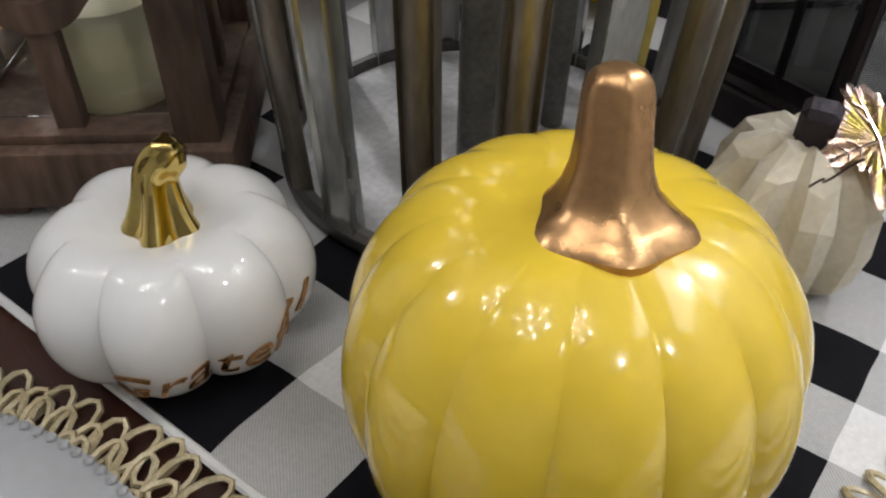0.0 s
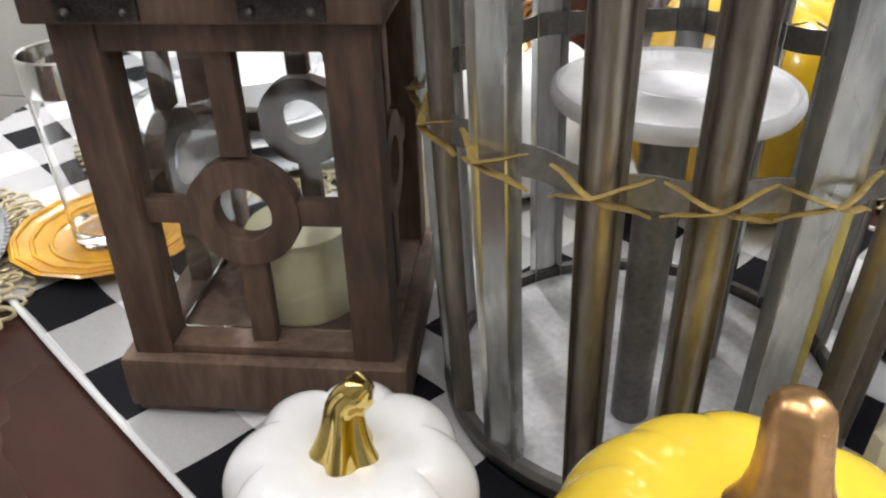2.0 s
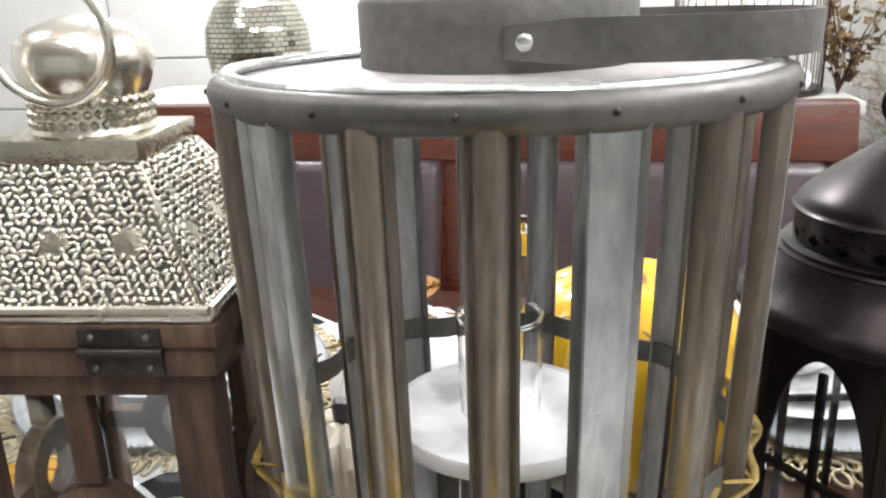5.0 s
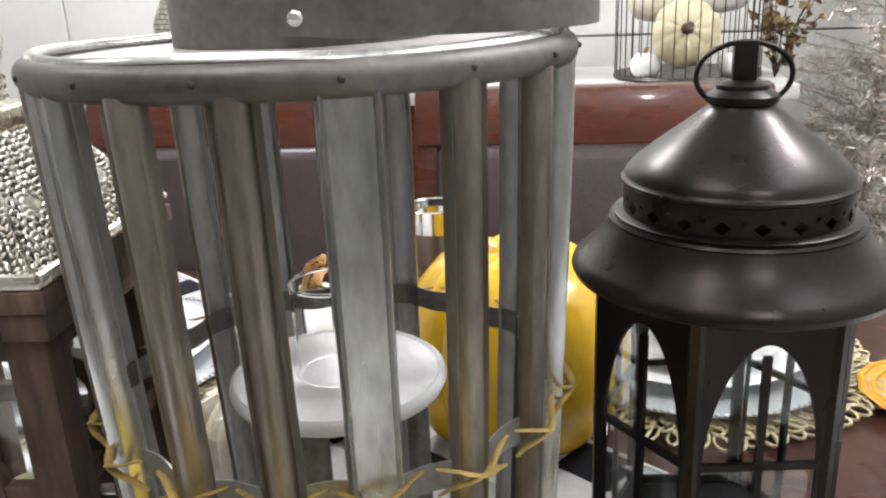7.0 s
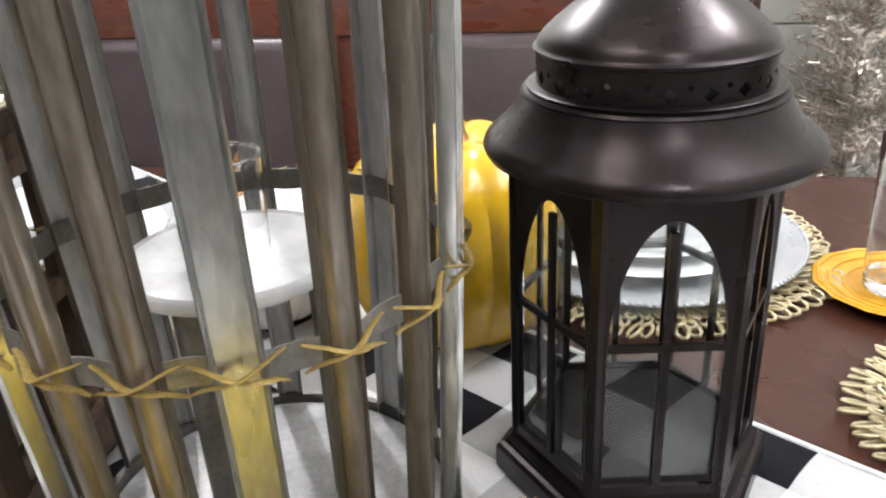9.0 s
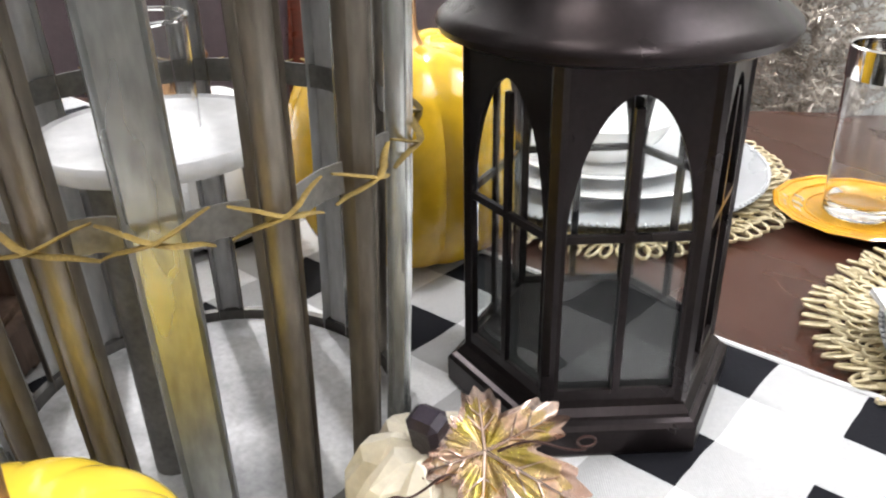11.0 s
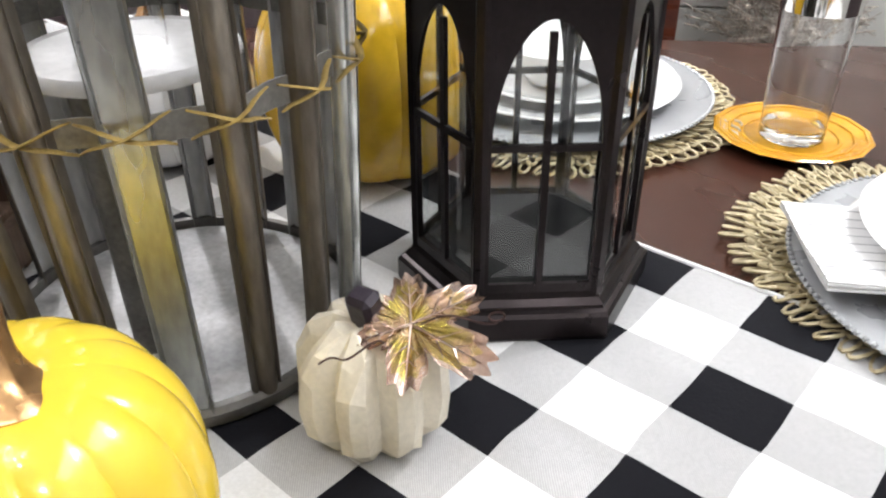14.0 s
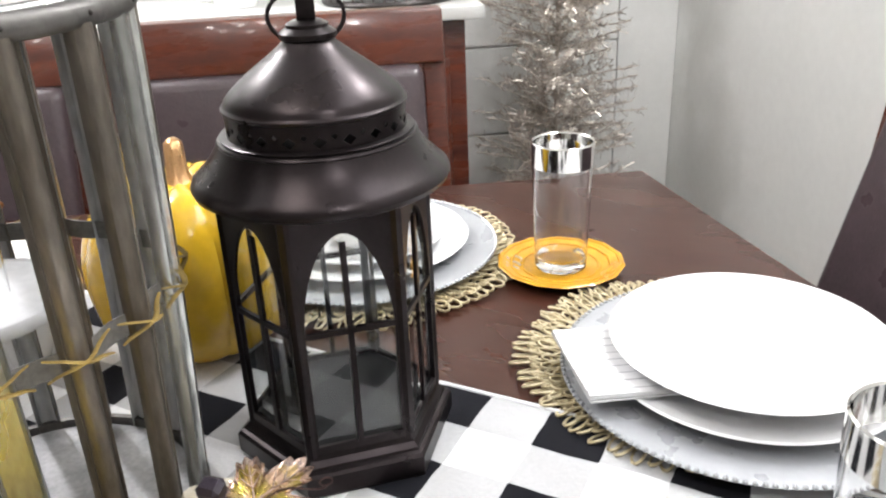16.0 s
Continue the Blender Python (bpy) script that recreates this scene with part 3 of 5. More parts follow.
    # pierced roof
    roof = part("roof_tray", box((2 * H - 0.004, 2 * H - 0.004, 0.004), (0, 0, 0.2726), 0.0015), SILVERPLAIN, lan, "shiny silver metal roof tray")
    tray = bmesh.new()
    for k in range(4):
        tube([(-H + 0.003, -H + 0.003, 0.2768), (H - 0.003, -H + 0.003, 0.2768)], 0.003, 8, tray)
        bmesh.ops.transform(tray, matrix=spin(90), verts=tray.verts)
    part("rolled_edge", tray, SILVERPLAIN, roof)
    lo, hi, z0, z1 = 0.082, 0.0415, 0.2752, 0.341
    # dark sheet under the beads stands for the shade in the openings
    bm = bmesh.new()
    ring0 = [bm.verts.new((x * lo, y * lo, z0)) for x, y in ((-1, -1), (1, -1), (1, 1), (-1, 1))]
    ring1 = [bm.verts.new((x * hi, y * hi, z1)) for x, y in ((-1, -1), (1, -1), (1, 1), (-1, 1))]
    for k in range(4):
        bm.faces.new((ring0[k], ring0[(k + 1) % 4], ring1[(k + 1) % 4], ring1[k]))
    part("roof_lining", bm, ZINCDARK, lan, "dark sheet standing for the shaded hollow of the pierced roof", smooth=False)
    # beaded openwork on the four slopes: rows of small domes and rings, round medallions between
    for k in range(4):
        beads = bmesh.new()
        rng = random.Random(k)
        slope = Vector((0, lo - hi, z1 - z0))
        nrm = Vector((0, -slope.z, slope.y)).normalized()
        rowsn = 21
        along_s = slope.normalized()
        for i in range(rowsn):
            v = (i + 0.5) / rowsn
            half = lo + (hi - lo) * v
            cnt = int(half * 2 / 0.0043)
            for j in range(cnt):
                x = -half + (j + 0.5) * 2 * half / cnt
                p = Vector((x, -lo, z0)) + slope * v
                if any(((x - m) ** 2 + ((v - 0.45) * 0.077) ** 2) ** 0.5 < 0.0068 for m in (-0.04, 0, 0.04)):
                    continue
                # crossed links: each leans one way or the other, tops rounded
                lean = radians(48 if (i + j) % 2 else -48) + rng.uniform(-0.6, 0.6)
                ax = Vector((math.cos(lean), 0, 0)) + along_s * math.sin(lean)
                ay = Vector((-math.sin(lean), 0, 0)) + along_s * math.cos(lean)
                ra, rbb = rng.uniform(0.0022, 0.0031), rng.uniform(0.0012, 0.0017)
                q = p + nrm * rng.uniform(0.0003, 0.0014) + Vector((rng.uniform(-1, 1), 0, 0)) * 0.0008 + along_s * rng.uniform(-0.0007, 0.0007)
                rim, mid = [], []
                for s in range(8):
                    w = 2 * math.pi * s / 8
                    rim.append(beads.verts.new(q + ax * ra * math.cos(w) + ay * rbb * math.sin(w)))
                    mid.append(beads.verts.new(q + nrm * 0.0012 + ax * ra * 0.7 * math.cos(w) + ay * rbb * 0.65 * math.sin(w)))
                for s in range(8):
                    beads.faces.new((rim[s], rim[(s + 1) % 8], mid[(s + 1) % 8], mid[s]))
                beads.faces.new(mid)
        for j in range(34):
            own = bmesh.new()
            bmesh.ops.create_icosphere(own, subdivisions=1, radius=0.0017)
            bmesh.ops.translate(own, vec=(-lo + 0.003 + (2 * lo - 0.006) * j / 33, -lo - 0.0012, z0 + 0.0022), verts=own.verts)
            join(beads, own)
        bmesh.ops.transform(beads, matrix=spin(90 * k), verts=beads.verts)
        lattice = part("pierced_panel", beads, SILVERPLAIN, lan, "embossed pierced silver metalwork", sharp=80)
        tagged(lattice, kind="stuff")
        for mx in (-0.04, 0, 0.04):
            med = lathe([(0, 0.0007), (0.006, 0.0006), (0.0086, 0.0002), (0.0092, -0.0008)], 24)
            mm = Matrix.Translation(Vector((mx, -lo, z0)) + slope * 0.45 + nrm * 0.0006) @ nrm.to_track_quat("Z", "Y").to_matrix().to_4x4()
            bmesh.ops.transform(med, matrix=spin(90 * k) @ mm, verts=med.verts)
            part("medallion", med, SILVER, lattice, "round hammered medallion")
        part("corner_strip", tube([spin(90 * k) @ Vector((-lo, -lo, z0)), spin(90 * k) @ Vector((-hi, -hi, z1))], 0.0016, 6), SILVERPLAIN, lan)
    part("frieze", box((0.084, 0.084, 0.013), (0, 0, 0.3478), 0.0015), SILVER, lan, "embossed silver frieze")
    part("neck", lathe([(0, 0.354), (0.033, 0.354), (0.031, 0.358), (0.031, 0.374), (0.034, 0.380), (0.037, 0.391), (0.035, 0.402), (0.026, 0.410), (0.01, 0.4155), (0, 0.416)], 40), SILVERPLAIN, lan, "polished silver dome")
    knots = bmesh.new()
    for i in range(3):
        for j in range(34):
            a = 2 * math.pi * (j + 0.5 * (i % 2)) / 34
            own = bmesh.new()
            bmesh.ops.create_icosphere(own, subdivisions=1, radius=0.0026)
            bmesh.ops.translate(own, vec=(0.0318 * math.cos(a), 0.0318 * math.sin(a), 0.3595 + 0.0055 * i), verts=own.verts)
            join(knots, own)
    tagged(part("pierced_neck_band", knots, SILVER, lan, "pierced silver neck band"), kind="stuff")
    ringpts = [(0.033 * math.cos(t), -0.037 - 0.004 * math.sin(t), 0.405 + 0.033 * math.sin(t)) for t in [2 * math.pi * i / 36 for i in range(36)]]
    part("carrying_ring", tube(ringpts, 0.0029, 10, closed=True), SILVERPLAIN, lan, "silver carrying ring")
    return lan


make_wood_lantern()

# ---- black lantern ----
HEX_TURN = -76.5


def hexagon(r, turn=0.0):
    return [(r * math.cos(radians(turn + 60 * k)), r * math.sin(radians(turn + 60 * k))) for k in range(6)]


def hex_stack(levels):
    """Hexagonal solid through (circumradius, height) levels, capped."""
    bm = bmesh.new()
    rings = [[bm.verts.new((x, y, z)) for x, y in hexagon(r)] for r, z in levels]
    for a, b in zip(rings, rings[1:]):
        for k in range(6):
            bm.faces.new((a[k], a[(k + 1) % 6], b[(k + 1) % 6], b[k]))
    bm.faces.new(rings[0][::-1])
    bm.faces.new(rings[-1])
    return bm


def arch_panel(width, z0, z1, spring, inner, foot, thick):
    """Flat panel with a pointed-arch opening: outline and opening bridged, thick along y."""
    bm = bmesh.new()
    hw = width / 2
    n = 14
    hole = [(-inner, foot), (-inner, spring)]
    rise = (z1 - 0.0175) - spring
    for i in range(1, n):
        t = i / n
        hole.append((-inner * (1 - t ** 1.55), spring + rise * (1 - (1 - t) ** 1.75)))
    hole.append((0, spring + rise))
    hole += [(-x, z) for x, z in hole[-2::-1]]
    outer = []
    for x, z in hole:
        if z <= foot + 1e-6:
            outer.append((math.copysign(hw, x), z0))
        elif abs(x) < inner * 0.5 and z > spring:
            outer.append((x * hw / (inner * 0.5), z1))
        else:
            f = (z - foot) / (spring + rise * 0.9 - foot)
            outer.append((math.copysign(hw, x), min(z1, z0 + (z1 - z0) * f)))
    layers = []
    for y in (-thick / 2, thick / 2):
        layers.append(([bm.verts.new((x, y, z)) for x, z in outer], [bm.verts.new((x, y, z)) for x, z in hole]))
    m = len(hole)
    for k in range(m):
        j = (k + 1) % m
        (o0, h0), (o1, h1) = layers
        bm.faces.new((o0[k], o0[j], h0[j], h0[k]))
        bm.faces.new((o1[k], h1[k], h1[j], o1[j]))
        bm.faces.new((h0[k], h0[j], h1[j], h1[k]))
        bm.faces.new((o0[k], o1[k], o1[j], o0[j]))
    return bm


BLK = (-0.0955, -0.0965)


def make_black_lantern():
    lan = thing("black_lantern", pose(*BLK, 0.004, 0, 0, HEX_TURN), "dark bronze six-sided metal lantern with arched glass panes", "lantern")
    part("base", hex_stack([(0.0935, 0), (0.0945, 0.002), (0.0945, 0.0185), (0.092, 0.021), (0.0885, 0.0222), (0.0878, 0.0245), (0.0835, 0.0285), (0.081, 0.034)]), BLACKMETAL, lan, smooth=False)
    # extra dark plate on the base, deepens the shade behind the panes
    part("inner_floor", hex_stack([(0.074, 0.0335), (0.074, 0.0358), (0.073, 0.0362)]), BLACKFLOOR, lan, "dark plate added over the base for the dim lantern inside", smooth=False)
    R = 0.0805
    apothem = R * math.cos(radians(30))
    z0, z1 = 0.033, 0.2335
    for k, (x, y) in enumerate(hexagon(R - 0.002)):
        part("corner_post", tube([(x, y, z0 - 0.002), (x, y, z1)], 0.0052, 6), BLACKMETAL, lan)
    for k in range(6):
        rot = spin(30 + 60 * k) @ Matrix.Translation((apothem, 0, 0)) @ spin(90)
        bm = arch_panel(R, z0, z1, 0.140, 0.0335, 0.040, 0.0028)
        bmesh.ops.transform(bm, matrix=rot, verts=bm.verts)
        frame_ = part("arched_frame", bm, BLACKMETAL, lan, smooth=False)
        part("upright_bar", box((0.0046, 0.0032, 0.17), (0, 0, 0.1235), 0, m=rot), BLACKMETAL, frame_)
        part("cross_bar", box((0.067, 0.0032, 0.0046), (0, 0, 0.138), 0, m=rot), BLACKMETAL, frame_)
        pane = part("glass_pane", box((0.069, 0.0012, 0.185), (0, 0.0036, 0.129), 0, m=rot), PANE, frame_, "clear glass pane", smooth=False)
        pane.visible_shadow = False
    part("skirt", lathe([(0.0, 0.2315), (0.080, 0.2315), (0.0905, 0.2328), (0.0962, 0.2355), (0.0979, 0.2395), (0.0968, 0.2428), (0.0925, 0.2468), (0.0870, 0.2518), (0.0815, 0.2580), (0.0772, 0.2642), (0.0745, 0.2695), (0.0, 0.2695)], 80), BLACKMETAL, lan, "flared round skirt")
    part("flange", lathe([(0.05, 0.2692), (0.0735, 0.2692), (0.0750, 0.2706), (0.0738, 0.2722), (0.0716, 0.2726), (0.0722, 0.2742), (0.0705, 0.2752), (0.05, 0.2752)], 80, closed=True), BLACKMETAL, lan)
    # band pierced with a row of lozenges and small notches between them
    band = bmesh.new()
    n, rr, zlo, zhi = 20, 0.0664, 0.2750, 0.2925

    def on_band(u, z):
        a = 2 * math.pi * u / n
        return (rr * math.cos(a), rr * math.sin(a), z)

    for k in range(n):
        for u0, half, zc, hz in ((0.0, 0.24, 0.2808, 0.0040), (0.62, 0.11, 0.2845, 0.0020)):
            wide = 0.62 if u0 == 0 else 0.38
            mid = k + u0 + wide / 2
            lo = [on_band(k + u0 + wide * i / 4, zlo) for i in range(5)]
            hi = [on_band(k + u0 + wide * i / 4, zhi) for i in range(5)]
            lo, hi = [band.verts.new(p) for p in lo], [band.verts.new(p) for p in hi]
            lf, rt = band.verts.new(on_band(mid - half, zc)), band.verts.new(on_band(mid + half, zc))
            up, dn = band.verts.new(on_band(mid, zc + hz)), band.verts.new(on_band(mid, zc - hz))
            for fc in ((lo[0], lo[1], lf), (lo[1], lo[2], dn, lf), (lo[2], lo[3], rt, dn), (lo[3], lo[4], rt),
                       (lo[4], hi[4], rt), (hi[4], hi[3], rt), (hi[3], hi[2], up, rt), (hi[2], hi[1], lf, up), (hi[1], hi[0], lf), (hi[0], lo[0], lf)):
                band.faces.new(fc)
    bmesh.ops.remove_doubles(band, verts=band.verts, dist=1e-5)
    bmesh.ops.recalc_face_normals(band, faces=band.faces)
    bmesh.ops.solidify(band, geom=band.faces[:], thickness=0.0012)
    part("pierced_band", band, BLACKMETAL, lan, "band pierced with small lozenge openings", sharp=50)
    part("dome", lathe([(0.05, 0.2922), (0.0662, 0.2922), (0.0682, 0.2935), (0.0684, 0.2952), (0.0668, 0.2966), (0.0662, 0.2975), (0.0655, 0.2998), (0.0622, 0.3038), (0.0565, 0.3092), (0.0492, 0.3152), (0.0410, 0.3213), (0.0325, 0.3274), (0.0248, 0.3332), (0.0196, 0.3376), (0.0186, 0.3392), (0.0205, 0.3402), (0.0208, 0.3440), (0.0172, 0.3466), (0.0152, 0.3476), (0.0150, 0.3500), (0.0102, 0.3524), (0, 0.3528)], 80), BLACKMETAL, lan, "conical domed top")
    part("finial", box((0.0135, 0.0075, 0.026), (0, 0, 0.362), 0.001, m=spin(36 - HEX_TURN)), BLACKMETAL, lan)
    view = spin(36 - HEX_TURN)
    pts = []
    for i in range(40):
        t = 2 * math.pi * i / 40
        pts.append(view @ Vector((0.027 * math.cos(t), 0.0, 0.355 + 0.019 * math.sin(t))))
    part("carrying_ring", tube(pts, 0.0016, 8, closed=True), BLACKMETAL, lan, "thin carrying ring")
    return lan


make_black_lantern()

# ---- pumpkins ----


def pumpkin_body(radius, height, ribs, depth, nz=30, per=10, dip=0.22, low=0.42, sharp=0.75, turn=0.0, full=0.72, shoulder=0.72, shallow=False):
    """Ribbed gourd: rounded lobes with sunken creases, dimpled at the top."""
    bm = bmesh.new()
    n = ribs * per
    rings = []
    for i in range(nz + 1):
        t = i / nz
        ang = math.pi * t
        prof = math.sin(ang) ** (full if t < 0.5 else shoulder)
        z = height * (0.5 - 0.5 * math.cos(ang))
        inward = max(0.0, (t - 0.78) / 0.22)
        zc = z - height * dip * inward ** 2
        if t < 0.12:
            zc = z * (0.9 + 0.1 * t / 0.12)
        ring = []
        for k in range(n):
            a = 2 * math.pi * k / n
            lobe = abs(math.sin(a * ribs / 2 + turn)) ** sharp
            r = radius * prof * (1 - depth * (1 - lobe) * (prof ** 0.4 if shallow else 1)) * (1 + 0.012 * math.sin(3 * a + 1))
            ring.append(bm.verts.new((r * math.cos(a), r * math.sin(a), zc + (0 if shallow else height * 0.03 * inward * lobe))))
        rings.append(ring)
    bm.verts.ensure_lookup_table()
    for a, b in zip(rings[1:], rings[2:-1]):
        for k in range(n):
            bm.faces.new((a[k], a[(k + 1) % n], b[(k + 1) % n], b[k]))
    bm.faces.new(rings[1][::-1])
    bm.faces.new(rings[-2])
    for v in rings[0] + rings[-1]:
        bm.verts.remove(v)
    low_z = min(v.co.z for v in bm.verts)
    for v in bm.verts:
        v.co.z -= low_z
    return bm


def stem_mesh(points, radii, ribs=6, depth=0.12, per=6, twist=0.0):
    bm = bmesh.new()
    pts = [Vector(p) for p in points]
    rings = []
    n = ribs * per
    for i, p in enumerate(pts):
        a, b = pts[max(0, i - 1)], pts[min(len(pts) - 1, i + 1)]
        d = (b - a).normalized()
        q = Vector((0, 0, 1)).rotation_difference(d)
        ring = []
        for k in range(n):
            t = 2 * math.pi * k / n
            fade = 1 - 0.6 * i / (len(pts) - 1)
            r = radii[i] * (1 + depth * fade * math.cos(ribs * (t + twist * i)))
            ring.append(bm.verts.new(p + q @ Vector((r * math.cos(t), r * math.sin(t), 0))))
        rings.append(ring)
    for a, b in zip(rings, rings[1:]):
        for k in range(n):
            bm.faces.new((a[k], a[(k + 1) % n], b[(k + 1) % n], b[k]))
    bm.faces.new(rings[0][::-1])
    bm.faces.new(rings[-1])
    return bm


def pumpkin_stem(base, top, z0, z1, flange, neck, tip, flutes=7, depth=0.13, bend=(0, 0), power=3.2, curl=0.0):
    """Fluted stem flaring into a wide scalloped foot; base and top are offsets from the pumpkin's axis."""
    pts, radii = [], []
    n = 16
    for i in range(n + 1):
        t = i / n
        z = z0 + (z1 - z0) * t
        e = t * t * (3 - 2 * t)
        x = base[0] + (top[0] - base[0]) * e + bend[0] * math.sin(math.pi * t) + curl * max(0, t - 0.6) ** 2
        y = base[1] + (top[1] - base[1]) * e + bend[1] * math.sin(math.pi * t)
        r = neck + (flange - neck) * (1 - t) ** power * (1 if i else 0.96) + (tip - neck) * t
        if t > 0.9:
            r *= math.sqrt(max(0.05, 1 - ((t - 0.9) / 0.1) ** 2 * 0.9))
        pts.append((x, y, z))
        radii.append(r)
    return stem_mesh(pts, radii, flutes, depth, per=8)


def make_yellow_pumpkin():
    p = thing("ceramic_pumpkin", pose(-0.0923, -0.4635, 0.004, 0, 0, 12), "glossy yellow ceramic pumpkin with a bronze stem", "pumpkin")
    part("body", pumpkin_body(0.0800, 0.1380, 14, 0.050, nz=60, per=16, dip=0.0, sharp=0.72, full=0.62, shoulder=0.58, shallow=True), YELLOW, p)
    rise = [(0.117, 0.0250), (0.121, 0.0268), (0.1245, 0.0270), (0.1272, 0.0250), (0.1295, 0.0215), (0.133, 0.0172), (0.138, 0.0142), (0.145, 0.0120), (0.153, 0.0110), (0.161, 0.0106), (0.168, 0.0103), (0.1725, 0.0094), (0.1755, 0.0074), (0.1772, 0.0045), (0.178, 0.0012)]
    line = []
    for z, _ in rise:
        f = (z - 0.117) / 0.061
        line.append((0.0065 - 0.006 * f, -0.002 + 0.010 * f, 0.1262 + 0.0545 * f))
    part("stem", stem_mesh(line, [r for _, r in rise], 6, 0.055, per=10), BRONZE, p, "satin bronze painted stem with a flared foot")
    return p


make_yellow_pumpkin()


def make_white_pumpkin():
    at, turn = (-0.2725, -0.5008), 20
    p = thing("ceramic_pumpkin", pose(*at, 0.004, 0, 0, turn), "small glossy white ceramic pumpkin with copper lettering", "pumpkin")
    R, Hh, dep = 0.0635, 0.0725, 0.15
    part("body", pumpkin_body(R, Hh, 8, dep, nz=44, per=16, dip=0.24, sharp=0.72, full=0.36, shoulder=0.62), WHITEGLAZE, p)
    part("stem", pumpkin_stem((0, 0), (-0.004, 0.010), 0.0505, 0.0965, 0.0235, 0.0085, 0.0088, 5, 0.20, power=3.2, curl=0.085), GOLD, p, "shiny gold stem")
    # lettering wrapped round the lower front of the body
    cu = bpy.data.curves.new("word", "FONT")
    cu.body, cu.size, cu.extrude, cu.shear = "Grateful", 0.027, 0.0004, 0.25
    cu.space_character = 1.05
    tmp = bpy.data.objects.new("word", cu)
    scene.collection.objects.link(tmp)
    bpy.context.view_layer.update()
    me = bpy.data.meshes.new_from_object(tmp.evaluated_get(bpy.context.evaluated_depsgraph_get()))
    bpy.data.objects.remove(tmp)
    bpy.data.curves.remove(cu)
    bm = bmesh.new()
    bm.from_mesh(me)
    bpy.data.meshes.remove(me)
    bmesh.ops.subdivide_edges(bm, edges=[e for e in bm.edges if e.calc_length() > 0.004], cuts=3)
    width = max(v.co.x for v in bm.verts)
    mid, span = -20.0, 102.0
    for v in bm.verts:
        a = radians(mid + (v.co.x / width - 0.5) * span - turn)
        zz = 0.0150 + v.co.y * 0.86 + 0.006 * (v.co.x / width)
        t = math.acos(max(-1, min(1, 1 - 2 * (zz + 0.0015) / Hh))) / math.pi
        lobe = abs(math.sin(a * 4)) ** 0.72
        r = R * math.sin(math.pi * t) ** (0.36 if t < 0.5 else 0.62) * (1 - dep * (1 - lobe)) * (1 + 0.012 * math.sin(3 * a + 1)) + 0.0005 + v.co.z
        v.co = Vector((r * math.cos(a), r * math.sin(a), zz))
    part("lettering", bm, COPPERFOIL, p, "copper foil script lettering", smooth=False)
    return p


make_white_pumpkin()


def make_carved_pumpkin(x, y, turn, leaf=True, s=1.0):
    p = thing("carved_pumpkin", pose(x, y, 0.004, 0, 0, turn), "small whitewashed wooden pumpkin carved in facets" + (", a metal leaf on top" if leaf else ""), "pumpkin")
    bm = bmesh.new()
    rng = random.Random(4)
    ribs, levels = 8, [(0.0, 0.026), (0.011, 0.036), (0.03, 0.0385), (0.049, 0.037), (0.063, 0.0295), (0.0705, 0.017)]
    n = ribs * 4
    rings = []
    for z, r in levels:
        ring = []
        for k in range(n):
            a = 2 * math.pi * k / n
            lobe = (0.76, 0.98, 1.05, 0.98)[k % 4]
            jit = 1 + rng.uniform(-0.022, 0.022)
            ring.append(bm.verts.new((s * r * lobe * jit * math.cos(a), s * r * lobe * jit * math.sin(a), s * max(0, z + (0 if z == 0 else rng.uniform(-0.003, 0.003))))))
        rings.append(ring)
    for a, b in zip(rings, rings[1:]):
        for k in range(n):
            j = (k + 1) % n
            if rng.random() < 0.5:
                bm.faces.new((a[k], a[j], b[j]))
                bm.faces.new((a[k], b[j], b[k]))
            else:
                bm.faces.new((a[k], a[j], b[k]))
                bm.faces.new((a[j], b[j], b[k]))
    bm.faces.new(rings[0][::-1])
    top = bm.verts.new((0, 0, s * 0.067))
    for k in range(n):
        bm.faces.new((rings[-1][k], rings[-1][(k + 1) % n], top))
    part("body", bm, CARVED, p, sharp=17)
    bm = box((0.0155 * s, 0.0135 * s, 0.023 * s), (0, 0, 0.076 * s), 0.003 * s, seg=1)
    bmesh.ops.rotate(bm, matrix=Matrix.Rotation(radians(14), 3, "X"), cent=(0, 0, 0.07 * s), verts=bm.verts)
    part("stem", bm, DARKSTEM, p, "dark purple-brown block stem", smooth=False)
    return p


CARVED_AT = (-0.066, -0.284)
carved = make_carved_pumpkin(*CARVED_AT, 8, s=1.13)


def leaf_outline():
    """Grape-like leaf: five pointed lobes with toothed edges."""
    pts = []
    lobes = [(-142, 0.027), (-76, 0.036), (-14, 0.045), (48, 0.039), (112, 0.031)]
    n = 252
    for i in range(n):
        a = -180 + 360 * i / n
        best = 0.0
        for c, r in lobes:
            d = abs((a - c + 180) % 360 - 180)
            best = max(best, r * max(0.0, 1 - (d / 39) ** 2.4))
        tooth = 1 + 0.15 * (1 - 2 * abs((a / 12.0) % 1.0 - 0.5))
        r = max(best, 0.0200) * tooth
        pts.append((r * math.cos(radians(a)), r * math.sin(radians(a))))
    return pts, lobes


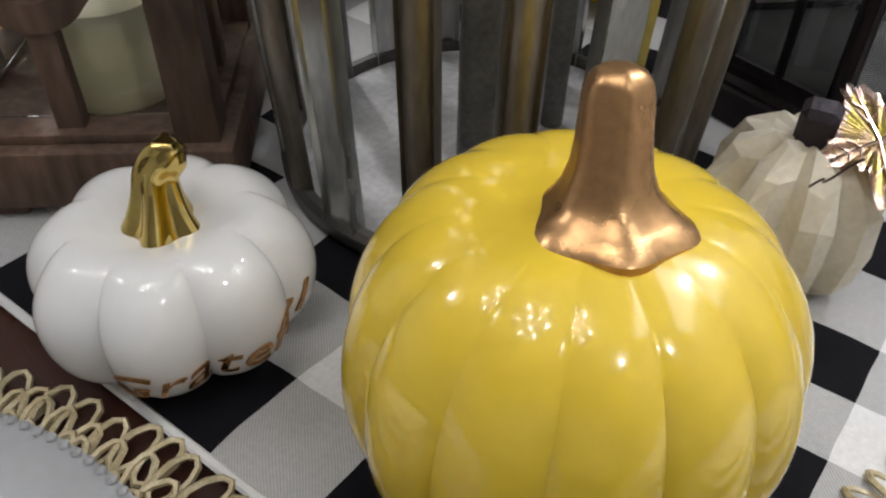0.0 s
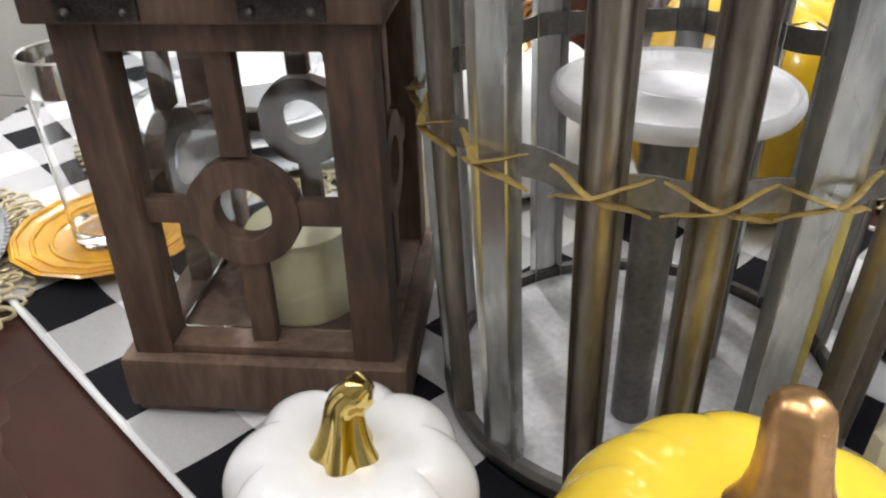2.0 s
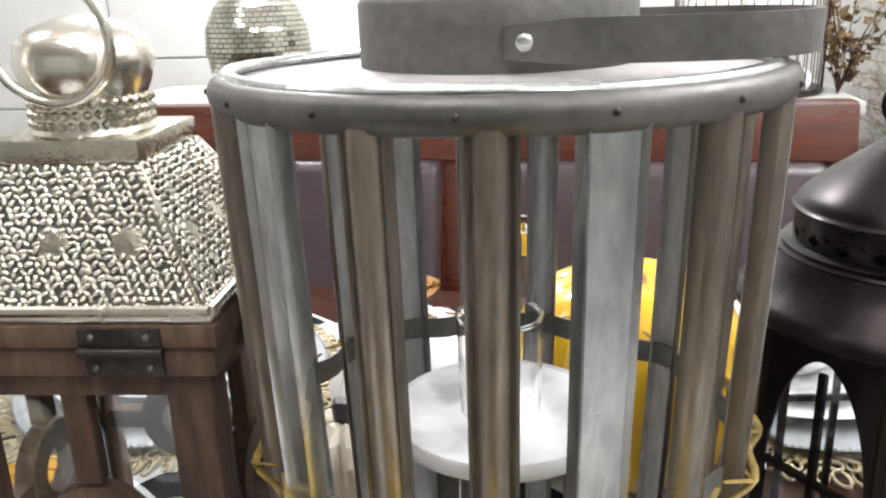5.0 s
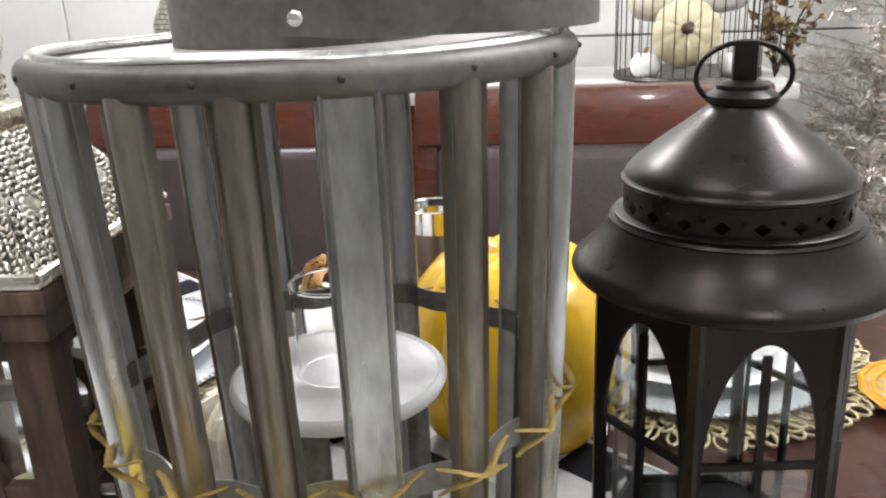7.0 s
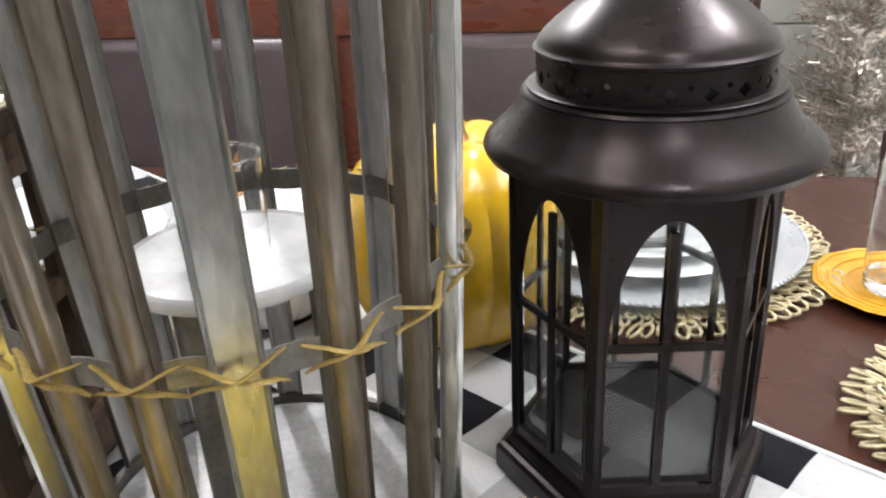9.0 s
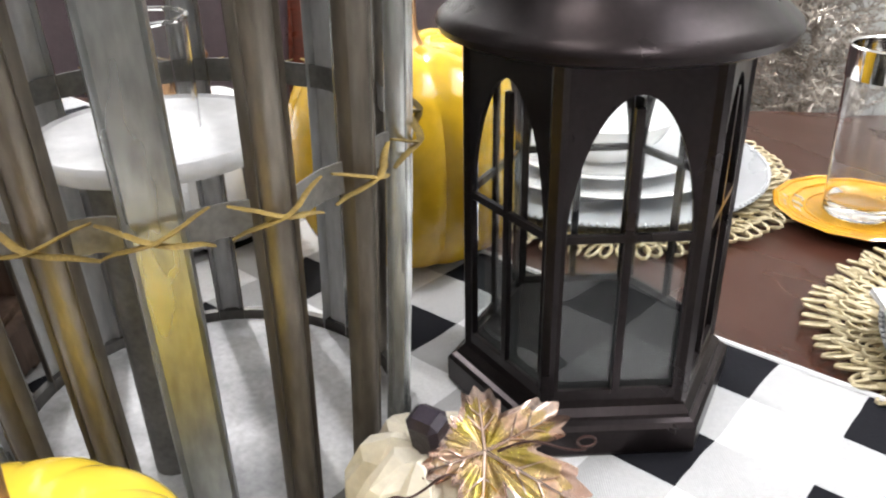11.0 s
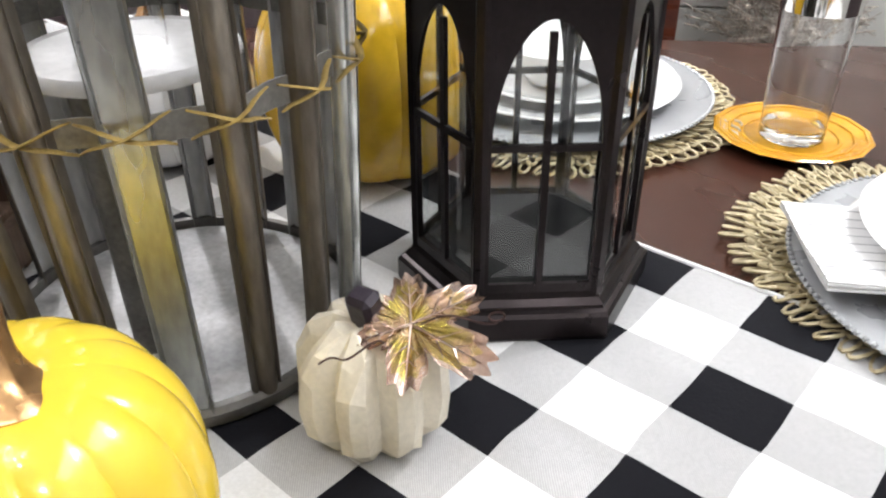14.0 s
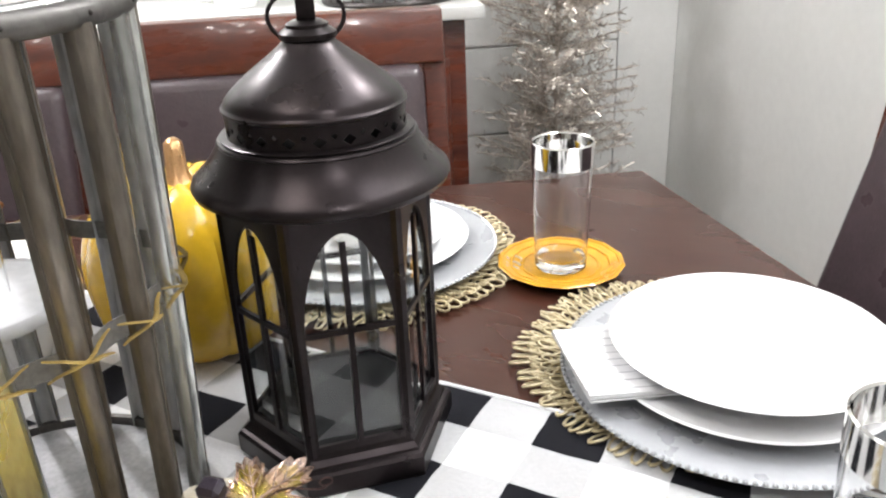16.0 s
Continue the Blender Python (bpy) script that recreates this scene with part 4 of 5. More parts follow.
def make_leaf(parent):
    pts, lobes = leaf_outline()

    def lift(x, y):
        r = math.hypot(x, y)
        a = math.degrees(math.atan2(y, x))
        d = min(abs((a - c + 180) % 360 - 180) for c, _ in lobes)
        ripple = 0.0005 * math.sin(radians(a) * 20) * min(1, r / 0.02)
        return 0.0034 * min(1.0, d / 28) * min(1, r / 0.02) - 0.06 * r + 0.6 * r * r + ripple

    bm = bmesh.new()
    fracs = (0.25, 0.45, 0.62, 0.82, 1.0)
    cen = bm.verts.new((0, 0, 0))
    rings = [[bm.verts.new((x * f, y * f, lift(x * f, y * f))) for x, y in pts] for f in fracs]
    n = len(pts)
    for k in range(n):
        bm.faces.new((cen, rings[0][k], rings[0][(k + 1) % n]))
    for a, b in zip(rings, rings[1:]):
        for k in range(n):
            bm.faces.new((a[k], b[k], b[(k + 1) % n], a[(k + 1) % n])).material_index = 1 if b[0] is rings[4][0] else 0
    ext = bmesh.ops.solidify(bm, geom=bm.faces[:], thickness=0.0007)
    nz = Vector((0.24, -0.26, 0.93)).normalized()
    nx = (Vector((0.80, 0.60, 0)) - nz * nz.dot(Vector((0.80, 0.60, 0)))).normalized()
    turn = Matrix((nx, nz.cross(nx), nz)).transposed().to_4x4()
    m = Matrix.Translation((-0.0400 - CARVED_AT[0], -0.2775 - CARVED_AT[1], 0.0835)) @ turn @ spin(-14)
    m = spin(-8) @ m
    bmesh.ops.transform(bm, matrix=m, verts=bm.verts)
    leaf = part("metal_leaf", bm, LEAFMETAL, parent, "yellow and copper enamelled metal maple leaf", sharp=25)
    leaf.data.materials.append(LEAFRIM)
    for c, r in lobes:
        pts2 = []
        for i in range(7):
            f = i / 6 * r * 0.97
            x, y = f * math.cos(radians(c)), f * math.sin(radians(c))
            pts2.append(m @ Vector((x, y, lift(x, y) + 0.0006)))
        part("vein", tube(pts2, [0.0011 - 0.00012 * i for i in range(7)], 6), LEAFRIM, leaf, "copper vein")
        for f in (0.34, 0.58):
            for sgn in (-1, 1):
                pts3 = []
                for i in range(5):
                    k = i / 4 * r * 0.36 * (1.2 - f)
                    x = f * r * math.cos(radians(c)) + k * math.cos(radians(c + sgn * 42))
                    y = f * r * math.sin(radians(c)) + k * math.sin(radians(c + sgn * 42))
                    pts3.append(m @ Vector((x, y, lift(x, y) + 0.0005)))
                part("side_vein", tube(pts3, [0.0007 - 0.0001 * i for i in range(5)], 5), LEAFRIM, leaf)
    return leaf


make_leaf(carved)


def local(p, origin, turn):
    return spin(-turn) @ Vector((p[0] - origin[0], p[1] - origin[1], p[2] - 0.004))


tend = []
for i in range(28):
    t = i / 27
    tend.append(local((-0.034 + 0.0266 * t, -0.276 + 0.0305 * t, 0.088 + 0.004 * math.sin(t * 5) + 0.002), CARVED_AT, 8))
for i in range(14):
    a = 2 * math.pi * i / 13
    tend.append(local((-0.0074 + 0.003 * math.sin(a), -0.2455 + 0.003 * math.sin(a), 0.0875 + 0.003 * (1 - math.cos(a))), CARVED_AT, 8))
part("wire_tendril", tube(tend, 0.0006, 6), WIRE, carved, "thin curled copper wire")
tend = []
for i in range(30):
    t = i / 29
    tend.append(local((-0.041 - 0.0136 * t + 0.002 * math.sin(9 * t), -0.297 - 0.0336 * t, 0.087 + 0.004 * math.sin(t * 9) - 0.002 * t), CARVED_AT, 8))
part("wire_tendril", tube(tend, 0.0006, 6), WIRE, carved, "thin curled copper wire")

carved2 = make_carved_pumpkin(-0.47, -0.235, 40, leaf=False, s=1.13)


def make_tall_pumpkin():
    p = thing("ceramic_pumpkin", pose(-0.330, -0.020, 0.004), "large ochre yellow ceramic pumpkin with a curved bronze stem", "pumpkin")
    part("body", pumpkin_body(0.106, 0.186, 12, 0.05, nz=40, per=10, dip=0.06, sharp=0.7, full=0.42, shoulder=0.6), OCHRE, p)
    st = stem_mesh([(0, 0, 0.166), (0, 0, 0.170), (0, 0, 0.176), (-0.001, 0.001, 0.185), (-0.003, 0.003, 0.195), (-0.006, 0.006, 0.206), (-0.008, 0.008, 0.214), (-0.008, 0.008, 0.2185)],
                   [0.019, 0.020, 0.0145, 0.0105, 0.0095, 0.0095, 0.009, 0.004], 6, 0.12)
    part("stem", st, BRONZE, p, "satin bronze painted stem")


make_tall_pumpkin()


def make_copper_pumpkin():
    p = thing("ceramic_pumpkin", pose(-0.49, -0.135, 0.004), "white ceramic pumpkin with a copper stem and copper shading", "pumpkin")
    part("body", pumpkin_body(0.080, 0.138, 10, 0.08, nz=36, per=10, dip=0.08, full=0.5), WHITEGLAZE, p)
    st = stem_mesh([(0, 0, 0.128), (0, 0, 0.132), (0, 0, 0.139), (0.002, 0.001, 0.150), (0.008, 0.004, 0.162), (0.018, 0.009, 0.169), (0.026, 0.013, 0.170)], [0.020, 0.021, 0.0135, 0.0100, 0.0095, 0.0085, 0.003], 6, 0.12)
    part("stem", st, COPPERFOIL, p, "copper stem")


make_copper_pumpkin()

# ---- place settings ----


def make_mat(x, y, radius, turn, group="woven placemats"):
    """Openwork round mat of knotted rope loops."""
    mat = thing("woven_placemat", pose(x, y, 0.002, 0, 0, turn), "round champagne gold openwork rope placemat on the table", "placemat", group)
    bm = bmesh.new()
    rng = random.Random(int(1000 * (x + 5)))
    for ringi, (r, cnt, size) in enumerate(((radius - 0.011, 84, 0.0125), (radius - 0.022, 78, 0.0115), (radius - 0.033, 70, 0.011), (radius - 0.042, 60, 0.011))):
        for k in range(cnt):
            a = 2 * math.pi * (k + 0.5 * (ringi % 2)) / cnt + rng.uniform(-0.02, 0.02)
            rr = r + rng.uniform(-0.003, 0.003) + (0.004 * math.sin(6 * a) if ringi == 0 else 0)
            cx, cy = rr * math.cos(a), rr * math.sin(a)
            ta = a + rng.uniform(-0.35, 0.35)
            tilt = rng.uniform(0.1, 0.4)
            pts = []
            for i in range(10):
                t = 2 * math.pi * i / 10
                u, v = size * math.cos(t), size * 0.42 * math.sin(t)
                pts.append((cx + u * math.cos(ta) - v * math.sin(ta), cy + u * math.sin(ta) + v * math.cos(ta), 0.003 + 0.0022 * math.sin(t + ringi) + 0.0012 * ringi % 0.003))
            tube(pts, 0.00165, 5, bm, closed=True)
    tagged(part("rope_openwork", bm, ROPE, mat), kind="stuff")
    part("centre", lathe([(0, 0.0), (radius - 0.04, 0.0), (radius - 0.038, 0.002), (radius - 0.04, 0.004), (0, 0.004)], 48), ROPE, mat)
    return mat


def make_charger(x, y, group="chargers"):
    c = thing("charger_plate", pose(x, y, 0.0085), "silver grey charger plate with a beaded rim on a woven mat", "plate", group)
    part("dish", lathe([(0, 0.0), (0.105, 0.0), (0.115, 0.002), (0.170, 0.0085), (0.1715, 0.0100), (0.168, 0.0105), (0.116, 0.0048), (0.108, 0.003), (0, 0.003)], 80), GREYPLATE, c)
    beads = bmesh.new()
    for k in range(150):
        a = 2 * math.pi * k / 150
        own = bmesh.new()
        bmesh.ops.create_icosphere(own, subdivisions=1, radius=0.0027)
        bmesh.ops.translate(own, vec=(0.1695 * math.cos(a), 0.1695 * math.sin(a), 0.0105), verts=own.verts)
        join(beads, own)
    tagged(part("beaded_rim", beads, GREYPLATE, c, "row of small beads"), kind="stuff")
    return c


def make_plate(x, y, z, r, group="dinner plates", label="plain white china dinner plate stacked on a charger"):
    p = mesh_object("dinner_plate", lathe([(0, 0.0), (r * 0.58, 0.0), (r * 0.62, 0.0015), (r * 0.7, 0.006), (r * 0.97, 0.0155), (r, 0.018), (r * 0.985, 0.0195), (r * 0.72, 0.0105), (r * 0.62, 0.006), (r * 0.55, 0.005), (0, 0.005)], 80), CHINA)
    p.location = (x, y, z)
    return tagged(p, label, "plate", group)


def make_bowl(x, y, z, r=0.075, h=0.045):
    p = mesh_object("bowl", lathe([(0, 0), (r * 0.5, 0), (r * 0.52, 0.004), (r * 0.8, h * 0.45), (r * 0.98, h * 0.93), (r, h), (r * 0.97, h), (r * 0.78, h * 0.5), (r * 0.45, 0.008), (0, 0.007)], 64), CHINA)
    p.location = (x, y, z)
    return tagged(p, "plain white china bowl stacked on the plates", "bowl", "soup bowls")


def make_saucer(x, y, z, r=0.08):
    p = thing("saucer", pose(x, y, z, 0, 0, 11), "amber orange many-sided glazed saucer on the table", "saucer", "amber saucers")
    n = 14

    def facet(rr, zz, a):
        step = 2 * math.pi / n
        loc = (a % step) - step / 2
        f = math.cos(step / 2) / math.cos(loc)
        k = max(0.0, min(1.0, (rr - r * 0.55) / (r * 0.3)))
        return rr * (1 + k * (f - 1)), zz

    part("dish", lathe([(0, 0), (r * 0.5, 0), (r * 0.6, 0.002), (r * 0.98, 0.0095), (r, 0.011), (r * 0.97, 0.0122), (r * 0.945, 0.0108), (r * 0.9, 0.0108), (r * 0.87, 0.0096), (r * 0.62, 0.0048), (r * 0.58, 0.0052), (r * 0.56, 0.004), (0, 0.0035)], 140, wobble=facet), AMBER, p)
    for f, z in ((0.93, 0.0118), (0.78, 0.0088), (0.60, 0.0056)):
        part("raised_ring", lathe([(r * f - 0.0022, z - 0.0014), (r * f - 0.0012, z + 0.0006), (r * f + 0.0012, z + 0.0008), (r * f + 0.0022, z - 0.0010)], 140, wobble=facet), AMBER, p)
    return p


def make_tumbler(x, y, z, h=0.155, r=0.036):
    g = thing("highball_glass", pose(x, y, z), "clear highball glass with a wide silver rim on an amber saucer", "drinking glass", "highball glasses")
    b = r * 0.86
    part("bowl", lathe([(0, 0), (b * 0.9, 0), (b, 0.002), (b + 0.0008, 0.01), (r - 0.001, h * 0.75), (r, h - 0.001), (r - 0.0008, h), (r - 0.0018, h - 0.001), (r - 0.0028, h * 0.75), (b - 0.0012, 0.016), (b * 0.8, 0.0125), (0, 0.0115)], 56), GLASS, g)
    part("silver_rim", lathe([(r + 0.0002, h - 0.028), (r + 0.0005, h - 0.001), (r - 0.0008, h + 0.0005), (r - 0.0022, h - 0.001), (r - 0.0024, h - 0.0275)], 56), CHROME, g, "mirror silver band at the rim")
    return g


def make_napkin(x, y, z, turn):
    """Folded striped napkin: stacked pleats, one corner laid over the plate edge."""
    n = thing("folded_napkin", pose(x, y, z, 0, 0, turn), "white folded napkin with thin grey stripes under a plate", "napkin", "napkins")
    for layer in range(3):
        bm = bmesh.new()
        w, d = 0.118 - 0.002 * layer, 0.20
        nx, ny = 14, 8
        lo, hi = [], []
        for i in range(nx + 1):
            a, b = [], []
            for j in range(ny + 1):
                u, v = i / nx, j / ny
                zz = 0.0017 * layer + 0.0012 * math.sin(u * 6 + v * 3 + layer) - 0.005 * min(1, v * 2)
                px, py = (u - 0.5) * w, v * d
                a.append(bm.verts.new((px, py, zz)))
                b.append(bm.verts.new((px, py, zz + 0.0016)))
            lo.append(a)
            hi.append(b)
        for i in range(nx):
            for j in range(ny):
                bm.faces.new((lo[i][j], lo[i][j + 1], lo[i + 1][j + 1], lo[i + 1][j]))
                bm.faces.new((hi[i][j], hi[i + 1][j], hi[i + 1][j + 1], hi[i][j + 1]))
        for i in range(nx):
            bm.faces.new((lo[i][0], lo[i + 1][0], hi[i + 1][0], hi[i][0]))
            bm.faces.new((lo[i][ny], hi[i][ny], hi[i + 1][ny], lo[i + 1][ny]))
        for j in range(ny):
            bm.faces.new((lo[0][j], hi[0][j], hi[0][j + 1], lo[0][j + 1]))
            bm.faces.new((lo[nx][j], lo[nx][j + 1], hi[nx][j + 1], hi[nx][j]))
        part("fold", bm, LINEN, n)
    for i in range(9):
        u = (i + 0.5) / 9 - 0.5
        pts = [(u * 0.112, v * 0.2, 0.0034 + 0.0013 + 0.0012 * math.sin((u + 0.5) * 6 + v * 3 + 2) - 0.005 * min(1, v * 2)) for v in [j / 20 for j in range(11)]]
        part("stripe", tube(pts, 0.0007, 4), GREYLINE, n, "thin woven grey stripe")
    return n


def setting(x, y, turn, napkin=None, bowl=False, mat=(0, 0), radius=0.2):
    make_mat(x + mat[0], y + mat[1], radius, turn)
    make_charger(x, y)
    make_plate(x, y, 0.0125, 0.135)
    if napkin:
        make_napkin(napkin[0], napkin[1], 0.0345, napkin[2])
    z = 0.0345 if napkin else 0.020
    make_plate(x, y, z, 0.127 if napkin else 0.105)
    if bowl:
        make_bowl(x, y, z + 0.008)


setting(0.204, 0.122, 10, napkin=(0.0635, 0.0305, -53.6), mat=(-0.050, 0.016), radius=0.173)
setting(-0.284, 0.231, 50, bowl=True)
setting(-0.80, -0.22, 35, bowl=True)
setting(-0.773, -0.681, 20)
setting(-0.219, -0.751, 0)
setting(0.21, -0.45, 33)
for x, y in ((-0.038, 0.292), (-0.668, -0.452), (0.318, -0.143), (-0.555, 0.107)):
    make_saucer(x, y, 0.004 if y < 0 else 0.0, 0.084 if x < -0.6 else 0.079)
    make_tumbler(x, y, 0.0078 if y < 0 else 0.0038, 0.160, 0.0365)

# ---- chairs ----


def make_chair(x, y, turn, w=0.50, top=0.30):
    """High-backed dining chair, back towards +y, seat towards -y."""
    c = thing("dining_chair", pose(x, y, 0, 0, 0, turn), "mahogany dining chair with a padded dark leather back", "chair", "chairs round the table")
    for s in (-1, 1):
        part("back_post", box((0.036, 0.034, top - FLOOR - 0.01), (s * (w / 2 - 0.018), 0, (top + FLOOR) / 2 - 0.005), 0.004), MAHOGANY, c)
        part("front_leg", box((0.04, 0.04, -FLOOR - 0.32), (s * (w / 2 - 0.03), -0.4, (FLOOR - 0.32) / 2), 0.004), MAHOGANY, c)
    part("top_rail", box((w, 0.036, 0.085), (0, 0, top - 0.0425), 0.006), MAHOGANY, c)
    part("lower_rail", box((w - 0.07, 0.03, 0.05), (0, 0, -0.2), 0.004), MAHOGANY, c)
    bm = box((w - 0.075, 0.05, 0.39), (0, -0.012, top - 0.279), 0.018, seg=4)
    part("back_pad", bm, LEATHER, c, "padded dark brown leather back")
    part("seat_frame", box((w, 0.44, 0.05), (0, -0.2, -0.335), 0.005), MAHOGANY, c)
    part("seat_cushion", box((w - 0.02, 0.42, 0.05), (0, -0.2, -0.287), 0.018, seg=4), LEATHER, c, "dark leather seat cushion")
    # the back leans away from the table
    for ob in c.children:
        for v in ob.data.vertices:
            v.co.y += 0.27 * (max(v.co.z, -0.3) - 0.22)
    return c


# ---- sideboard behind the chairs, with its decor ----
U1 = Vector((math.cos(radians(34)), math.sin(radians(34)), 0))
N1 = Vector((-U1.y, U1.x, 0))


def along(s, d, z=0.0):
    """A place s along the line of the chairs, d beyond it."""
    p = Vector((BACKLINE.x, BACKLINE.y, 0)) + U1 * s + N1 * d
    return (p.x, p.y, z)


for s in (-0.5555, -1.12):
    make_chair(*along(s, 0.14)[:2], 34, w=0.535, top=0.262)
make_chair(0.474, 0.518, -49.2, top=0.262)


def make_sideboard():
    x, y, _ = along(-0.99, 0.82)
    sb = thing("sideboard", pose(x, y, 0, 0, 0, 34), "mahogany sideboard with a white top", "sideboard")
    part("top", box((1.7, 0.44, 0.03), (0, 0, 0.185), 0.004), WHITEPAINT, sb, "white top")
    part("carcass", box((1.62, 0.38, 0.17 - FLOOR), (0, 0.01, (0.17 + FLOOR) / 2), 0.004), MAHOGANY, sb)
    for k in range(3):
        d = part("door", box((0.48, 0.02, 0.75), (-0.53 + 0.53 * k, -0.19, -0.29), 0.006), MAHOGANY, sb)
        part("moulding", box((0.38, 0.012, 0.62), (-0.53 + 0.53 * k, -0.2, -0.29), 0.006), MAHOGANY, d)
    return sb


make_sideboard()
SHELF = 0.2005


def make_vase():
    x, y, _ = along(-1.45, 0.76)
    v = thing("mosaic_vase", pose(x, y, SHELF), "round silver mosaic vase on the sideboard", "vase")
    prof = [(0, 0), (0.07, 0), (0.085, 0.01), (0.112, 0.06), (0.122, 0.11), (0.118, 0.16), (0.095, 0.21), (0.06, 0.245), (0.05, 0.27), (0.056, 0.29), (0.05, 0.29), (0.045, 0.27), (0, 0.26)]
    part("body", lathe(prof, 64), IRON, v, "dark grout under the tiles")
    tiles = bmesh.new()
    rng = random.Random(3)
    for i in range(21):
        z0, z1 = 0.012 + 0.011 * i, 0.012 + 0.011 * i + 0.0095
        def rad(z):
            for (ra, za), (rb, zb) in zip(prof[1:], prof[2:]):
                if za <= z <= zb:
                    return ra + (rb - ra) * (z - za) / (zb - za)
            return 0.05
        n = 40
        for k in range(n):
            a0 = 2 * math.pi * (k + 0.5 * (i % 2) + 0.04) / n
            a1 = a0 + 2 * math.pi * 0.92 / n
            j = rng.uniform(0, 0.0012)
            q = [tiles.verts.new(((rad(z) + 0.0012 + j) * math.cos(a), (rad(z) + 0.0012 + j) * math.sin(a), z)) for a, z in ((a0, z0), (a1, z0), (a1, z1), (a0, z1))]
            tiles.faces.new(q)
    tagged(part("mosaic_tiling", tiles, MOSAIC, v, "small silver mirror tiles", smooth=False), kind="stuff")


make_vase()


def make_small_gourd(x, y, z, r, h, mat, label, stem=GOLD, tilt=0.0, ribs=8):
    g = thing("small_pumpkin", pose(x, y, z, tilt, 0, 30), label, "pumpkin", "pumpkins in the wire basket")
    part("body", pumpkin_body(r, h, ribs, 0.07, nz=24, per=8, dip=0.08), mat, g)
    part("stem", tube([(0, 0, h * 0.9), (0.001, 0, h * 1.05), (0.004, 0, h * 1.18)], [r * 0.2, r * 0.13, r * 0.12], 8), stem, g)
    return g


def make_basket():
    x, y, _ = along(-0.34, 0.78)
    b = thing("wire_basket", pose(x, y, SHELF), "round dark wire basket filled with pumpkins on the sideboard", "basket")
    R, h = 0.155, 0.26
    part("tray", lathe([(0, 0), (R, 0), (R + 0.004, 0.006), (R, 0.012), (0, 0.006)], 48), IRON, b, "dark metal tray")
    for k in range(40):
        a = 2 * math.pi * k / 40
        part("wire", tube([(R * math.cos(a), R * math.sin(a), 0.006), (R * math.cos(a), R * math.sin(a), h)], 0.0013, 5), WIRE, b)
    part("top_hoop", tube([(R * math.cos(2 * math.pi * i / 48), R * math.sin(2 * math.pi * i / 48), h) for i in range(48)], 0.002, 6, closed=True), WIRE, b)
    z = SHELF + 0.0075
    n1 = -N1
    def off(s, d, zz):
        p = Vector((x, y, zz)) + U1 * s + n1 * d
        return p.x, p.y, p.z
    make_small_gourd(*off(-0.01, 0.035, z + 0.075), 0.072, 0.115, CREAMSKIN, "pale cream pumpkin lying on its side in the wire basket", WIRE, tilt=75, ribs=9)
    make_small_gourd(*off(0.083, 0.095, z), 0.031, 0.052, WHITEGLAZE, "tiny white pumpkin with a gold stem in the wire basket")
    make_small_gourd(*off(-0.095, 0.09, z), 0.033, 0.055, WHITEGLAZE, "tiny white pumpkin with a gold stem in the wire basket")
    make_small_gourd(*off(0.06, 0.0, z + 0.125), 0.07, 0.09, WHITEGLAZE, "white pumpkin on top of the heap in the wire basket", WIRE)
    make_small_gourd(*off(-0.07, -0.04, z + 0.11), 0.062, 0.09, CARVED, "whitewashed pumpkin on top of the heap in the wire basket", WIRE)


make_basket()


def make_greenery():
    x, y, _ = along(-0.70, 0.82)
    g = thing("potted_greenery", pose(x, y, SHELF), "small bushy green plant in a white pot on the sideboard", "plant")
    part("pot", lathe([(0, 0), (0.05, 0), (0.065, 0.09), (0.068, 0.1), (0.06, 0.1), (0.05, 0.08), (0, 0.08)], 32), WHITEGLAZE, g, "white pot")
    rng = random.Random(8)
    bm = bmesh.new()
    for k in range(420):
        d = Vector((rng.gauss(0, 1), rng.gauss(0, 1), abs(rng.gauss(0, 1)))).normalized()
        c = Vector((0, 0, 0.1)) + d * rng.uniform(0.03, 0.1)
        t = Vector((rng.gauss(0, 1), rng.gauss(0, 1), rng.gauss(0, 1))).normalized()
        u = d.cross(t).normalized() * 0.007
        w = (d + t * 0.5).normalized() * 0.022
        bm.faces.new([bm.verts.new(c + v) for v in (-w * 0.5, u, w, -u)])
    tagged(part("leaf_mass", bm, GREENLEAF, g, "dark green leaves", smooth=False), kind="stuff")


make_greenery()


